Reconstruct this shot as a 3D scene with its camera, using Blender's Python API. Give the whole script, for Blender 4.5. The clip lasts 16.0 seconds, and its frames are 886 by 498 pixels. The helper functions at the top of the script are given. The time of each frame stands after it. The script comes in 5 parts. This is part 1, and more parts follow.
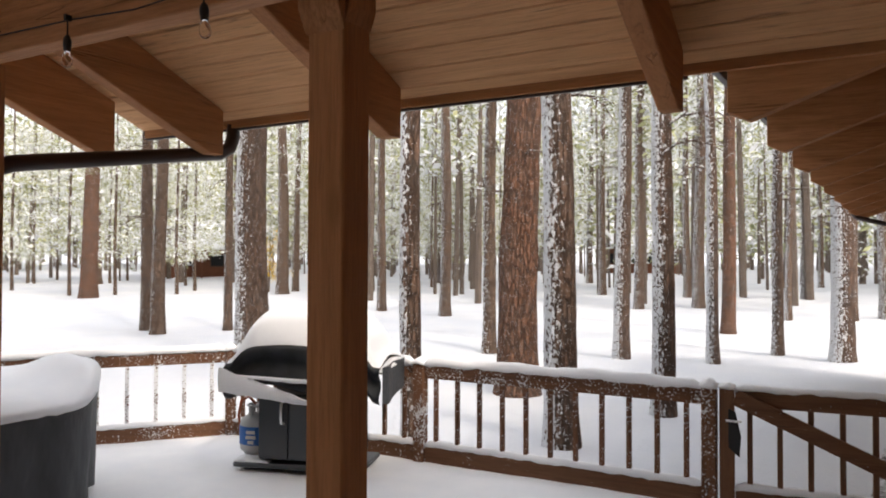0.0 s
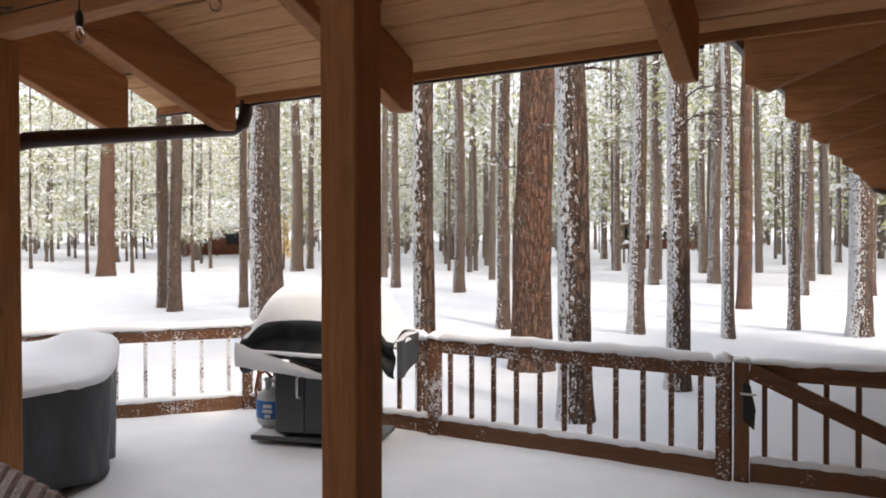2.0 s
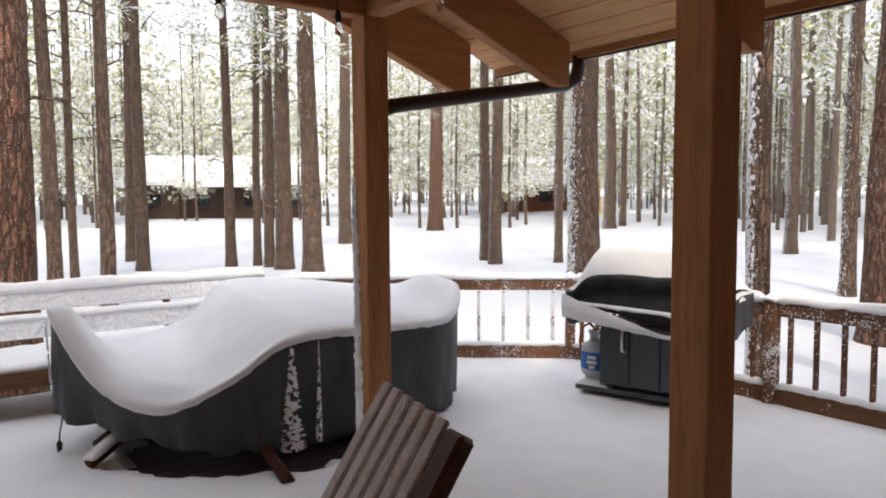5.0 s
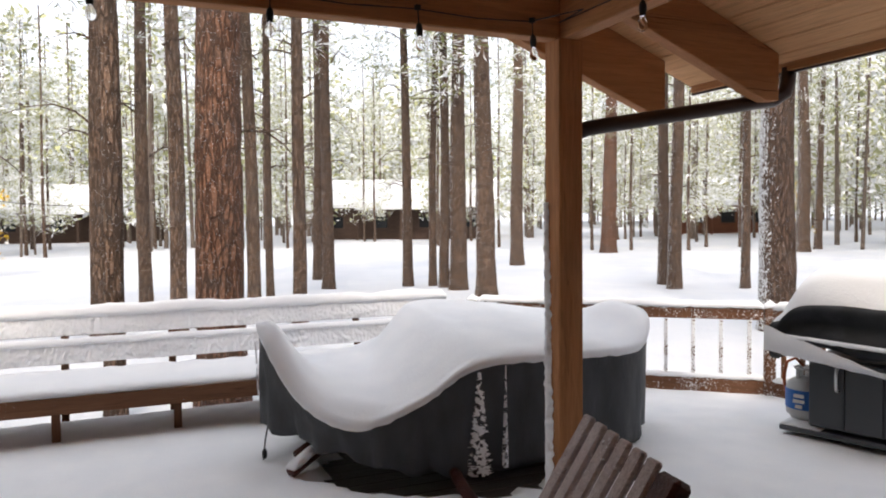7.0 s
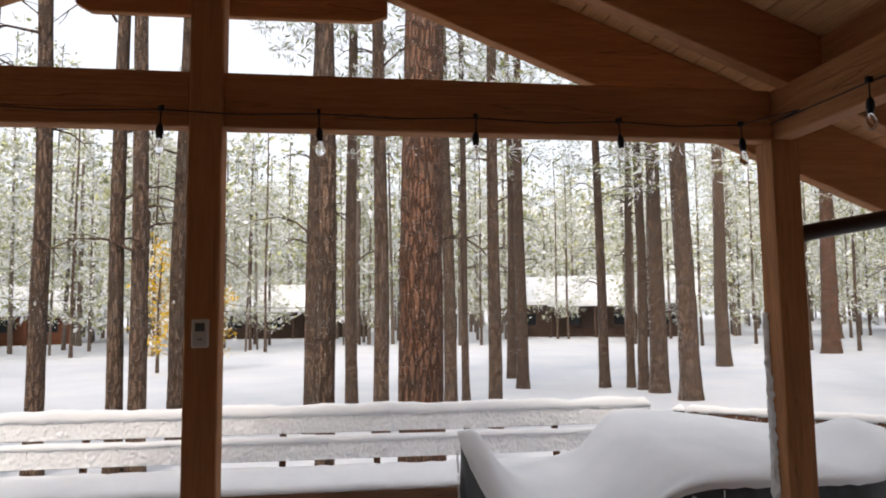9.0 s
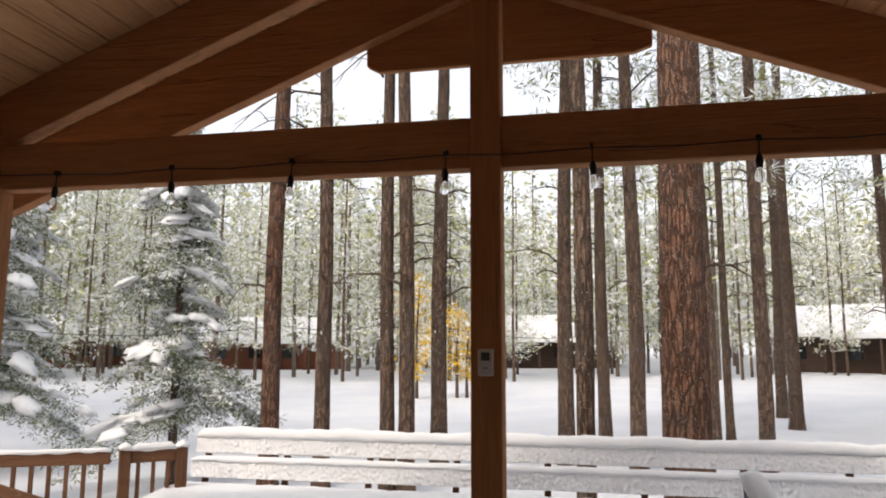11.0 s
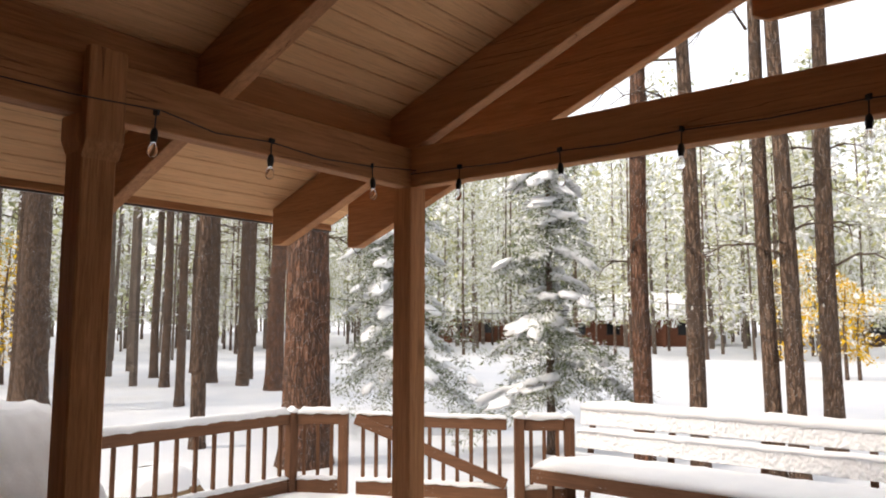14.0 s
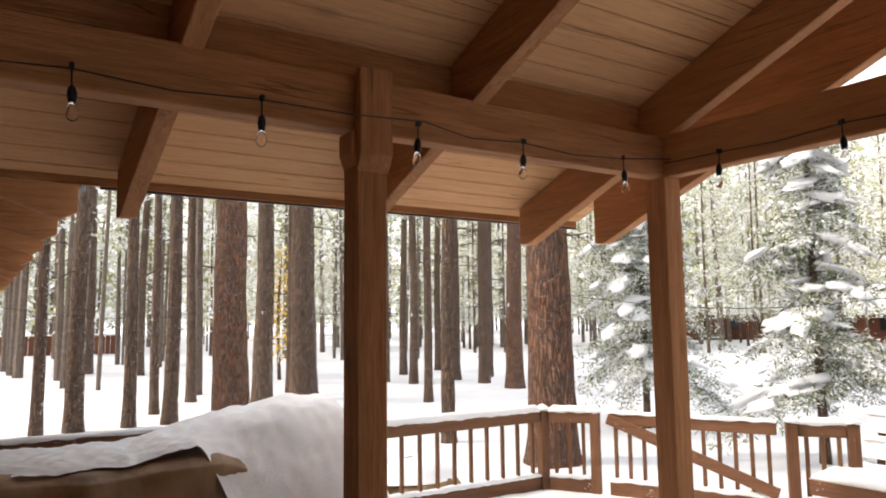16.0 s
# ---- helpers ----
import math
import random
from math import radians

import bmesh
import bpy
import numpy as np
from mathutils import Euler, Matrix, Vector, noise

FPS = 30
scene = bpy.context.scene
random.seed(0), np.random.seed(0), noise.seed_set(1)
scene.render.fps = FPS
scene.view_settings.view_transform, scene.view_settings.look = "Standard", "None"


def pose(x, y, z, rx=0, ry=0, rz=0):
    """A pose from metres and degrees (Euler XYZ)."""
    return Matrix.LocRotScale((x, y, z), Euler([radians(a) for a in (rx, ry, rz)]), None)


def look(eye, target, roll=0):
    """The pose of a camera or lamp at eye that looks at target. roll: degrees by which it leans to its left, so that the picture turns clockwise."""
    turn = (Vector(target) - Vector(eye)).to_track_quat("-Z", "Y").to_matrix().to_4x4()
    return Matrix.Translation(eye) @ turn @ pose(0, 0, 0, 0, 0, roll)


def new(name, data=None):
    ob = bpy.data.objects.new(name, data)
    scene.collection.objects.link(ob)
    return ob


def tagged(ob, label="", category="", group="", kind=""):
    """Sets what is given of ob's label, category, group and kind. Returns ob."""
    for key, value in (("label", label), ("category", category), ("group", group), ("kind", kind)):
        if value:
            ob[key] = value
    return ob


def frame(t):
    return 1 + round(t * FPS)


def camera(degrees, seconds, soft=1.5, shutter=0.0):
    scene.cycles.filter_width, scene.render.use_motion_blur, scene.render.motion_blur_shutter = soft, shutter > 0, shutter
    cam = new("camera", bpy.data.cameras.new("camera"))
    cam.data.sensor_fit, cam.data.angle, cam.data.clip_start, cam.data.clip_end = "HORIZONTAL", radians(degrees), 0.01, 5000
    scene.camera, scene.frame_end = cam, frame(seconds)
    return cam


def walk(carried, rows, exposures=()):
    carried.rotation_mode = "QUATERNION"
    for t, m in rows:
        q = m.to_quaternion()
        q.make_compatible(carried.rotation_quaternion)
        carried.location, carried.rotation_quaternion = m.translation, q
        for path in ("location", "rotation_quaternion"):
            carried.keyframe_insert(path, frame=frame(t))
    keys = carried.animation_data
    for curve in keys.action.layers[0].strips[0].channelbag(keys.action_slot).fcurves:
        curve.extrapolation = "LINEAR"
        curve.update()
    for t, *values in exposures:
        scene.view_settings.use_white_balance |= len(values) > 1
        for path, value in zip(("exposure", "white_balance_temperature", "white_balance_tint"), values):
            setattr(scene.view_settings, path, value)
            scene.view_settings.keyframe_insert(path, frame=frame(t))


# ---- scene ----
cam = camera(62.87, 16.0, soft=1.9)
# t, x, y, z, yaw, pitch, roll
ROWS = [
    (0, 3.563, 0.853, 1.655, 28.69, 1.07, -0.20),
    (0.5, 3.563, 0.858, 1.655, 27.75, 0.72, 0.01),
    (1, 3.565, 0.858, 1.658, 27.60, 0.34, 0.11),
    (1.5, 3.569, 0.858, 1.650, 28.28, -0.10, 0.13),
    (2, 3.565, 0.855, 1.640, 29.79, -0.76, 0.11),
    (2.5, 3.559, 0.845, 1.629, 32.29, -1.52, 0.13),
    (3, 3.553, 0.834, 1.615, 35.76, -2.22, 0.18),
    (3.5, 3.545, 0.827, 1.612, 39.99, -2.82, 0.21),
    (4, 3.538, 0.810, 1.612, 44.53, -3.31, 0.25),
    (4.5, 3.518, 0.780, 1.614, 49.51, -3.68, 0.30),
    (7, 3.378, 0.668, 1.636, 67.21, -2.25, 0.50),
    (7.5, 3.371, 0.659, 1.668, 70.56, -0.30, 0.51),
    (8, 3.354, 0.639, 1.692, 74.22, 1.86, 0.79),
    (8.5, 3.355, 0.633, 1.715, 78.13, 3.88, 0.75),
    (11, 3.425, 0.466, 1.722, 101.29, 7.91, -0.14),
    (11.5, 3.433, 0.427, 1.718, 106.61, 7.81, -0.39),
    (12, 3.460, 0.387, 1.722, 111.68, 7.60, -0.45),
    (12.5, 3.467, 0.347, 1.724, 116.34, 7.29, -0.52),
    (13, 3.462, 0.325, 1.724, 120.62, 6.87, -0.52),
    (13.5, 3.465, 0.283, 1.720, 124.72, 6.45, -0.30),
    (14, 3.477, 0.258, 1.712, 128.65, 6.06, -0.03),
    (14.5, 3.486, 0.228, 1.705, 132.95, 5.86, 0.19),
    (15, 3.494, 0.206, 1.703, 137.64, 5.90, 0.44),
    (15.5, 3.519, 0.172, 1.711, 142.43, 5.97, 0.59),
    (16, 3.554, 0.142, 1.710, 146.83, 6.04, 0.68),
]
walk(cam, [(t, pose(x, y, z, 90 + p, r, w)) for t, x, y, z, w, p, r in ROWS],
     exposures=[(0.0, 1.55, 6850, 12), (4.5, 1.55, 6650, 12), (7.0, 1.50, 6650, 12), (8.5, 1.15, 6700, 12), (11.0, 1.10, 6850, 12), (13.5, 1.38, 6950, 12), (16.0, 1.90, 7050, 12)])

# ---- light ----
SUN_AZ, SUN_EL = radians(-27), radians(43)      # azimuth from +x towards +y
sun_dir = Vector((math.cos(SUN_AZ) * math.cos(SUN_EL), math.sin(SUN_AZ) * math.cos(SUN_EL), math.sin(SUN_EL)))
world = bpy.data.worlds.new("winter_sky")
scene.world = world
world.use_nodes = True
wn = world.node_tree
bg = wn.nodes["Background"]
sky = wn.nodes.new("ShaderNodeTexSky")
sky.sky_type, sky.sun_disc = "NISHITA", False
sky.sun_elevation, sky.sun_rotation = SUN_EL, math.pi / 2 - SUN_AZ
sky.air_density, sky.dust_density, sky.ozone_density = 1.0, 5.0, 0.5
cloud = wn.nodes.new("ShaderNodeMixRGB")        # thin bright overcast under the blue
cloud.inputs[0].default_value = 0.70
cloud.inputs[2].default_value = (3.9, 4.0, 4.15, 1.0)
wn.links.new(sky.outputs[0], cloud.inputs[1])
wn.links.new(cloud.outputs[0], bg.inputs[0])
bg.inputs[1].default_value = 0.15
sun = new("sun", bpy.data.lights.new("sun", "SUN"))
sun.data.energy, sun.data.angle, sun.data.color = 0.62, radians(5.0), (1.0, 0.93, 0.83)
sun.matrix_world = look(sun_dir * 50, (0, 0, 0))


# ---- materials ----
def mat(name, base=(0.5, 0.5, 0.5), rough=0.8, spec=0.3, metal=0.0):
    m = bpy.data.materials.new(name)
    m.use_nodes = True
    b = m.node_tree.nodes["Principled BSDF"]
    b.inputs["Base Color"].default_value = (*base, 1)
    b.inputs["Roughness"].default_value = rough
    b.inputs["Specular IOR Level"].default_value = spec
    b.inputs["Metallic"].default_value = metal
    return m, m.node_tree, b


def nd(t, kind, **kw):
    n = t.nodes.new(kind)
    for k, v in kw.items():
        n.inputs[k.replace("_", " ")].default_value = v
    return n


def coords(t, scale=(1, 1, 1), kind="Object"):
    tc = t.nodes.new("ShaderNodeTexCoord")
    mp = t.nodes.new("ShaderNodeMapping")
    mp.inputs["Scale"].default_value = scale
    t.links.new(tc.outputs[kind], mp.inputs[0])
    return mp.outputs[0]


def ramp(t, src, stops):
    r = t.nodes.new("ShaderNodeValToRGB")
    e = r.color_ramp.elements
    while len(e) < len(stops):
        e.new(0.5)
    for el, (p, c) in zip(e, stops):
        el.position, el.color = p, (*c, 1) if len(c) == 3 else c
    t.links.new(src, r.inputs[0])
    return r.outputs[0]


def mixc(t, fac, a, b, blend="MIX"):
    m = t.nodes.new("ShaderNodeMix")
    m.data_type, m.blend_type = "RGBA", blend
    for s, v in ((0, fac), (6, a), (7, b)):
        if hasattr(v, "is_linked"):
            t.links.new(v, m.inputs[s])
        else:
            m.inputs[s].default_value = v if s == 0 else (*v, 1)
    return m.outputs[2]


def bump(t, b, h, strength=0.4, dist=0.01):
    n = nd(t, "ShaderNodeBump", Strength=strength, Distance=dist)
    t.links.new(h, n.inputs["Height"])
    t.links.new(n.outputs[0], b.inputs["Normal"])


def maths(t, op, a, b=None):
    m = t.nodes.new("ShaderNodeMath")
    m.operation = op
    for s, v in ((0, a), (1, b)):
        if v is None:
            continue
        if hasattr(v, "is_linked"):
            t.links.new(v, m.inputs[s])
        else:
            m.inputs[s].default_value = v
    return m.outputs[0]


def snow_material():
    m, t, b = mat("snow", (0.82, 0.83, 0.85), 0.75, 0.2)
    c = coords(t)
    n1 = nd(t, "ShaderNodeTexNoise", Scale=3.0, Detail=4.0)
    n2 = nd(t, "ShaderNodeTexNoise", Scale=60.0, Detail=5.0, Roughness=0.7)
    for n in (n1, n2):
        t.links.new(c, n.inputs[0])
    t.links.new(ramp(t, n1.outputs[0], [(0.3, (0.83, 0.85, 0.88)), (0.7, (0.89, 0.90, 0.915))]), b.inputs["Base Color"])
    bump(t, b, n2.outputs[0], 0.35, 0.02)
    b.inputs["Subsurface Weight"].default_value = 0.0
    return m


def dimmed_floor_snow_material():
    """Forest floor snow, dimmed in colour for strong outdoor light; blue-grey, uneven, needle-litter flecks."""
    m, t, b = mat("dimmed_forest_floor_snow", (0.66, 0.68, 0.72), 0.8, 0.2)
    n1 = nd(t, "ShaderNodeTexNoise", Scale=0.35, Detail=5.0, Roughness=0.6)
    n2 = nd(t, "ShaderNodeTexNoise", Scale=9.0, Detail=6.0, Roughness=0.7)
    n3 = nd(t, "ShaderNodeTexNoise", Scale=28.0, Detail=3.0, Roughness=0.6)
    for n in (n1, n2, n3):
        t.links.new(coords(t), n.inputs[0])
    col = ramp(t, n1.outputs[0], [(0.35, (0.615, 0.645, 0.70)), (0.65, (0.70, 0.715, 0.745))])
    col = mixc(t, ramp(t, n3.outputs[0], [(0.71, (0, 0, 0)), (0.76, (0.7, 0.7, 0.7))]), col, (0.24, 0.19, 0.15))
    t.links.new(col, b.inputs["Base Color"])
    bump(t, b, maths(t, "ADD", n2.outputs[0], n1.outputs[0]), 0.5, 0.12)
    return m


def wood_material(name, axis, dark, light, snow=0.0, rough=0.75, snow_dir=(-0.6, -0.6, 0.5)):
    """Stained rough-sawn timber, grain along the given axis; snow: how much blown snow sticks to it."""
    m, t, b = mat(name, light, rough, 0.25)
    sc = [9.0, 9.0, 9.0]
    sc[axis] = 0.7
    c = coords(t, tuple(sc))
    n1 = nd(t, "ShaderNodeTexNoise", Scale=2.2, Detail=6.0, Roughness=0.65, Distortion=0.6)
    sc2 = [60.0, 60.0, 60.0]
    sc2[axis] = 3.0
    n2 = nd(t, "ShaderNodeTexNoise", Scale=1.5, Detail=4.0, Roughness=0.7)
    t.links.new(c, n1.inputs[0])
    t.links.new(coords(t, tuple(sc2)), n2.inputs[0])
    n3 = nd(t, "ShaderNodeTexNoise", Scale=1.1, Detail=2.0)
    t.links.new(coords(t), n3.inputs[0])
    sk = [3.0, 3.0, 3.0]
    sk[axis] = 1.3
    v = nd(t, "ShaderNodeTexVoronoi", Scale=1.0)
    t.links.new(coords(t, tuple(sk)), v.inputs[0])
    col = ramp(t, n1.outputs[0], [(0.36, dark), (0.64, light)])
    col = mixc(t, maths(t, "MULTIPLY", n3.outputs[0], 0.5), col, tuple(0.8 * q for q in dark))
    col = mixc(t, ramp(t, n2.outputs[0], [(0.30, (0.8, 0.8, 0.8)), (0.54, (0, 0, 0))]), col, tuple(0.6 * q for q in dark))
    knot = ramp(t, v.outputs["Distance"], [(0.045, (1, 1, 1)), (0.12, (0, 0, 0))])
    col = mixc(t, maths(t, "MULTIPLY", knot, 0.6), col, tuple(0.45 * q for q in dark))
    sx = [13.0, 13.0, 13.0]
    sx[axis] = 0.45
    ck = nd(t, "ShaderNodeTexNoise", Scale=1.0, Detail=2.0, Roughness=0.5, Distortion=0.3)
    t.links.new(coords(t, tuple(sx)), ck.inputs[0])
    ck = ramp(t, ck.outputs[0], [(0.0, (0, 0, 0)), (0.345, (0, 0, 0)), (0.352, (1, 1, 1)), (0.359, (0, 0, 0))])
    col = mixc(t, maths(t, "MULTIPLY", ck, 0.75), col, tuple(0.3 * q for q in dark))
    info = t.nodes.new("ShaderNodeObjectInfo")
    col = mixc(t, maths(t, "MULTIPLY", info.outputs["Random"], 0.35), col, tuple(1.25 * q for q in light))
    h = maths(t, "ADD", maths(t, "MULTIPLY", n2.outputs[0], 0.6), maths(t, "MULTIPLY", n1.outputs[0], 0.6))
    h = maths(t, "SUBTRACT", h, ck)
    if snow > 0:
        s1 = nd(t, "ShaderNodeTexNoise", Scale=58.0, Detail=4.0, Roughness=0.6)
        s2 = nd(t, "ShaderNodeTexNoise", Scale=4.0, Detail=3.0)
        t.links.new(coords(t), s1.inputs[0])
        t.links.new(coords(t), s2.inputs[0])
        f = maths(t, "ADD", maths(t, "MULTIPLY", s1.outputs[0], 0.65), maths(t, "MULTIPLY", s2.outputs[0], 0.35))
        f = ramp(t, f, [(0.66 - snow * 0.25, (0, 0, 0)), (0.69 - snow * 0.25, (1, 1, 1))])
        col = mixc(t, f, col, (0.80, 0.815, 0.84))
        h = maths(t, "ADD", h, maths(t, "MULTIPLY", f, 1.2))
    t.links.new(col, b.inputs["Base Color"])
    bump(t, b, h, 0.8, 0.010)
    return m


def bark_material(name, plate, crack, snow):
    m, t, b = mat(name, plate, 0.95, 0.1)
    c = coords(t, (1, 1, 0.20))
    v = nd(t, "ShaderNodeTexVoronoi", Scale=18.0)
    v.feature = "DISTANCE_TO_EDGE"
    n = nd(t, "ShaderNodeTexNoise", Scale=9.0, Detail=5.0, Roughness=0.7)
    t.links.new(c, n.inputs[0])
    w = t.nodes.new("ShaderNodeVectorMath")
    w.operation = "MULTIPLY_ADD"
    w.inputs[1].default_value = (0.10, 0.10, 0.10)
    t.links.new(n.outputs["Color"], w.inputs[0])
    t.links.new(c, w.inputs[2])
    t.links.new(w.outputs[0], v.inputs[0])
    f = nd(t, "ShaderNodeTexNoise", Scale=45.0, Detail=4.0, Roughness=0.7)
    t.links.new(coords(t, (1, 1, 0.5)), f.inputs[0])
    edge = ramp(t, v.outputs["Distance"], [(0.01, (0, 0, 0)), (0.17, (1, 1, 1))])
    col = mixc(t, edge, crack, plate)
    col = mixc(t, ramp(t, f.outputs[0], [(0.35, (0, 0, 0)), (0.65, (1, 1, 1))]), tuple(0.38 * q for q in plate), col)
    big = nd(t, "ShaderNodeTexNoise", Scale=4.0, Detail=4.0)
    t.links.new(coords(t), big.inputs[0])
    col = mixc(t, ramp(t, big.outputs[0], [(0.35, (0, 0, 0)), (0.75, (0.6, 0.6, 0.6))]), col, (0.10, 0.085, 0.075))
    h = maths(t, "ADD", edge, maths(t, "MULTIPLY", f.outputs[0], 0.5))
    # blown snow clings to the weather side
    g = t.nodes.new("ShaderNodeNewGeometry")
    d = t.nodes.new("ShaderNodeVectorMath")
    d.operation = "DOT_PRODUCT"
    d.inputs[1].default_value = (-0.86, -0.42, 0.30)
    t.links.new(g.outputs["True Normal"], d.inputs[0])
    s1 = nd(t, "ShaderNodeTexNoise", Scale=32.0, Detail=6.0, Roughness=0.62)
    t.links.new(coords(t, (1, 1, 0.6)), s1.inputs[0])
    k = maths(t, "ADD", maths(t, "MULTIPLY", d.outputs["Value"], 0.06 + 0.16 * snow), s1.outputs[0])
    k = ramp(t, k, [(0.70 - 0.11 * snow, (0, 0, 0)), (0.725 - 0.11 * snow, (1, 1, 1))])
    s2 = nd(t, "ShaderNodeTexNoise", Scale=75.0, Detail=3.0, Roughness=0.5)
    t.links.new(coords(t), s2.inputs[0])
    k = maths(t, "MAXIMUM", k, ramp(t, s2.outputs[0], [(0.655, (0, 0, 0)), (0.685, (1, 1, 1))]))
    col = mixc(t, k, col, (0.80, 0.815, 0.84))
    t.links.new(col, b.inputs["Base Color"])
    bump(t, b, maths(t, "ADD", h, maths(t, "MULTIPLY", k, 0.6)), 0.9, 0.03)
    return m


def foliage_material(name, lo, hi, snow):
    m, t, b = mat(name, hi, 0.8, 0.15)
    g = t.nodes.new("ShaderNodeNewGeometry")
    col = ramp(t, g.outputs["Random Per Island"], [(0.0, lo), (0.75, hi), (1.0, tuple(1.5 * q for q in hi))])
    n = nd(t, "ShaderNodeTexNoise", Scale=2.2, Detail=4.0)
    t.links.new(coords(t), n.inputs[0])
    w = nd(t, "ShaderNodeTexWhiteNoise")
    w.noise_dimensions = "1D"
    t.links.new(g.outputs["Random Per Island"], w.inputs["W"])
    k = maths(t, "ADD", maths(t, "MULTIPLY", n.outputs[0], 0.5), maths(t, "MULTIPLY", w.outputs[0], 0.5))
    k = ramp(t, k, [(0.62 - snow * 0.3, (0, 0, 0)), (0.66 - snow * 0.3, (1, 1, 1))])
    col = mixc(t, k, col, (0.80, 0.815, 0.83))
    t.links.new(col, b.inputs["Base Color"])
    b.inputs["Transmission Weight"].default_value = 0.0
    return m


def cloth_material(name, base):
    m, t, b = mat(name, base, 0.55, 0.4)
    n = nd(t, "ShaderNodeTexNoise", Scale=7.0, Detail=4.0)
    t.links.new(coords(t, (1, 1, 0.4)), n.inputs[0])
    f = nd(t, "ShaderNodeTexNoise", Scale=300.0, Detail=2.0)
    t.links.new(coords(t), f.inputs[0])
    t.links.new(ramp(t, n.outputs[0], [(0.3, tuple(0.7 * q for q in base)), (0.7, tuple(1.25 * q for q in base))]), b.inputs["Base Color"])
    bump(t, b, maths(t, "ADD", maths(t, "MULTIPLY", n.outputs[0], 1.0), maths(t, "MULTIPLY", f.outputs[0], 0.1)), 0.5, 0.04)
    return m


SNOW = snow_material()
# ground snow: outdoor brightness is held down by its darker colour
DIMMED_FLOOR_SNOW = dimmed_floor_snow_material()
B_D, B_L = (0.345, 0.150, 0.062), (0.540, 0.258, 0.116)
# boards share the timber stain; light bounced off snow is added to their colour
C_D, C_L = (0.62, 0.325, 0.148), (0.75, 0.440, 0.222)
WOOD = [wood_material("stained_timber_" + a, i, B_D, B_L) for i, a in enumerate("xyz")]
R_D, R_L = (0.120, 0.054, 0.028), (0.205, 0.100, 0.054)
RAIL = [wood_material("rail_timber_" + a, i, R_D, R_L, 0.06) for i, a in enumerate("xyz")]
WOOD_SNOW = [wood_material("snowy_timber_" + a, i, R_D, R_L, 0.42) for i, a in enumerate("xyz")]
WOOD_FROST = [wood_material("frosted_timber_" + a, i, R_D, R_L, 0.9) for i, a in enumerate("xyz")]
WALL_WOOD = wood_material("wall_timber", 2, (0.17, 0.088, 0.045), (0.27, 0.145, 0.075))
PLANK = wood_material("snowlit_boards", 0, C_D, C_L)
CHAIR_DUST = wood_material("snow_dusted_chair_timber", 1, (0.42, 0.35, 0.335), (0.58, 0.52, 0.51), 0.10, 0.6)
CHAIR = wood_material("dark_chair_timber", 1, (0.050, 0.014, 0.011), (0.095, 0.027, 0.020), 0.0, 0.5)
BARK = [bark_material("grey_brown_bark", (0.275, 0.180, 0.128), (0.045, 0.031, 0.024), 0.62),
        bark_material("snowy_bark", (0.230, 0.145, 0.105), (0.035, 0.026, 0.021), 1.0),
        bark_material("red_pine_bark", (0.320, 0.165, 0.106), (0.036, 0.023, 0.018), 0.12),
        # lit copy of the bark: sun on these trunks is in the colour
        bark_material("sun_paled_pine_bark", (0.31, 0.205, 0.145), (0.09, 0.06, 0.045), 0.5)]
# needles paled for distance: the haze is put into their colour
FAR_NEEDLE = foliage_material("haze_paled_needles", (0.255, 0.270, 0.145), (0.440, 0.450, 0.255), 0.54)
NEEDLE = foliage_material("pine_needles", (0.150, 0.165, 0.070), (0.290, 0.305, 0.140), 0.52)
SPRUCE = foliage_material("spruce_needles", (0.085, 0.105, 0.060), (0.215, 0.240, 0.140), 0.30)
YELLOW = foliage_material("yellow_leaves", (0.50, 0.30, 0.02), (0.70, 0.46, 0.03), 0.15)
COVER = cloth_material("grey_cover_cloth", (0.050, 0.054, 0.060))
TAN = cloth_material("tan_cover_cloth", (0.270, 0.165, 0.090))
GUTTER = mat("dark_brown_gutter", (0.035, 0.018, 0.014), 0.4, 0.5)[0]
BLACK = mat("black_rubber", (0.012, 0.012, 0.012), 0.5, 0.4)[0]
STEEL = mat("brushed_steel", (0.80, 0.80, 0.80), 0.42, 0.5, 1.0)[0]
GRILL = mat("dark_grey_enamel", (0.045, 0.050, 0.056), 0.35, 0.5)[0]
TANK = mat("white_tank_paint", (0.42, 0.42, 0.41), 0.4, 0.5)[0]
BLUE = mat("blue_label", (0.02, 0.12, 0.38), 0.5, 0.4)[0]
WHITE = mat("white_plastic", (0.62, 0.60, 0.56), 0.5, 0.4)[0]
ROOF = mat("dark_shingle", (0.06, 0.055, 0.05), 0.9, 0.2)[0]
GLASS = mat("bulb_glass", (1, 1, 1), 0.02, 0.5)[0]
GLASS.node_tree.nodes["Principled BSDF"].inputs["Transmission Weight"].default_value = 1.0
GLASS.node_tree.nodes["Principled BSDF"].inputs["IOR"].default_value = 1.25


# ---- mesh helpers ----
def mesh_of(bm, name, material, smooth=False):
    me = bpy.data.meshes.new(name)
    bm.to_mesh(me)
    bm.free()
    for m in (material if isinstance(material, (list, tuple)) else [material]):
        me.materials.append(m)
    if smooth:
        me.polygons.foreach_set("use_smooth", [True] * len(me.polygons))
    return me


def part(name, bm, material, parent=None, label="", smooth=False):
    ob = new(name, mesh_of(bm, name, material, smooth))
    if parent:
        ob.parent = parent
    if label:
        ob["label"] = label
    return ob


def thing(name, label, category, group="", kind="", at=(0, 0, 0), rz=0.0):
    ob = new(name)
    ob.matrix_world = pose(*at, 0, 0, rz)
    ob.empty_display_size = 0.1
    return tagged(ob, label, category, group, kind)


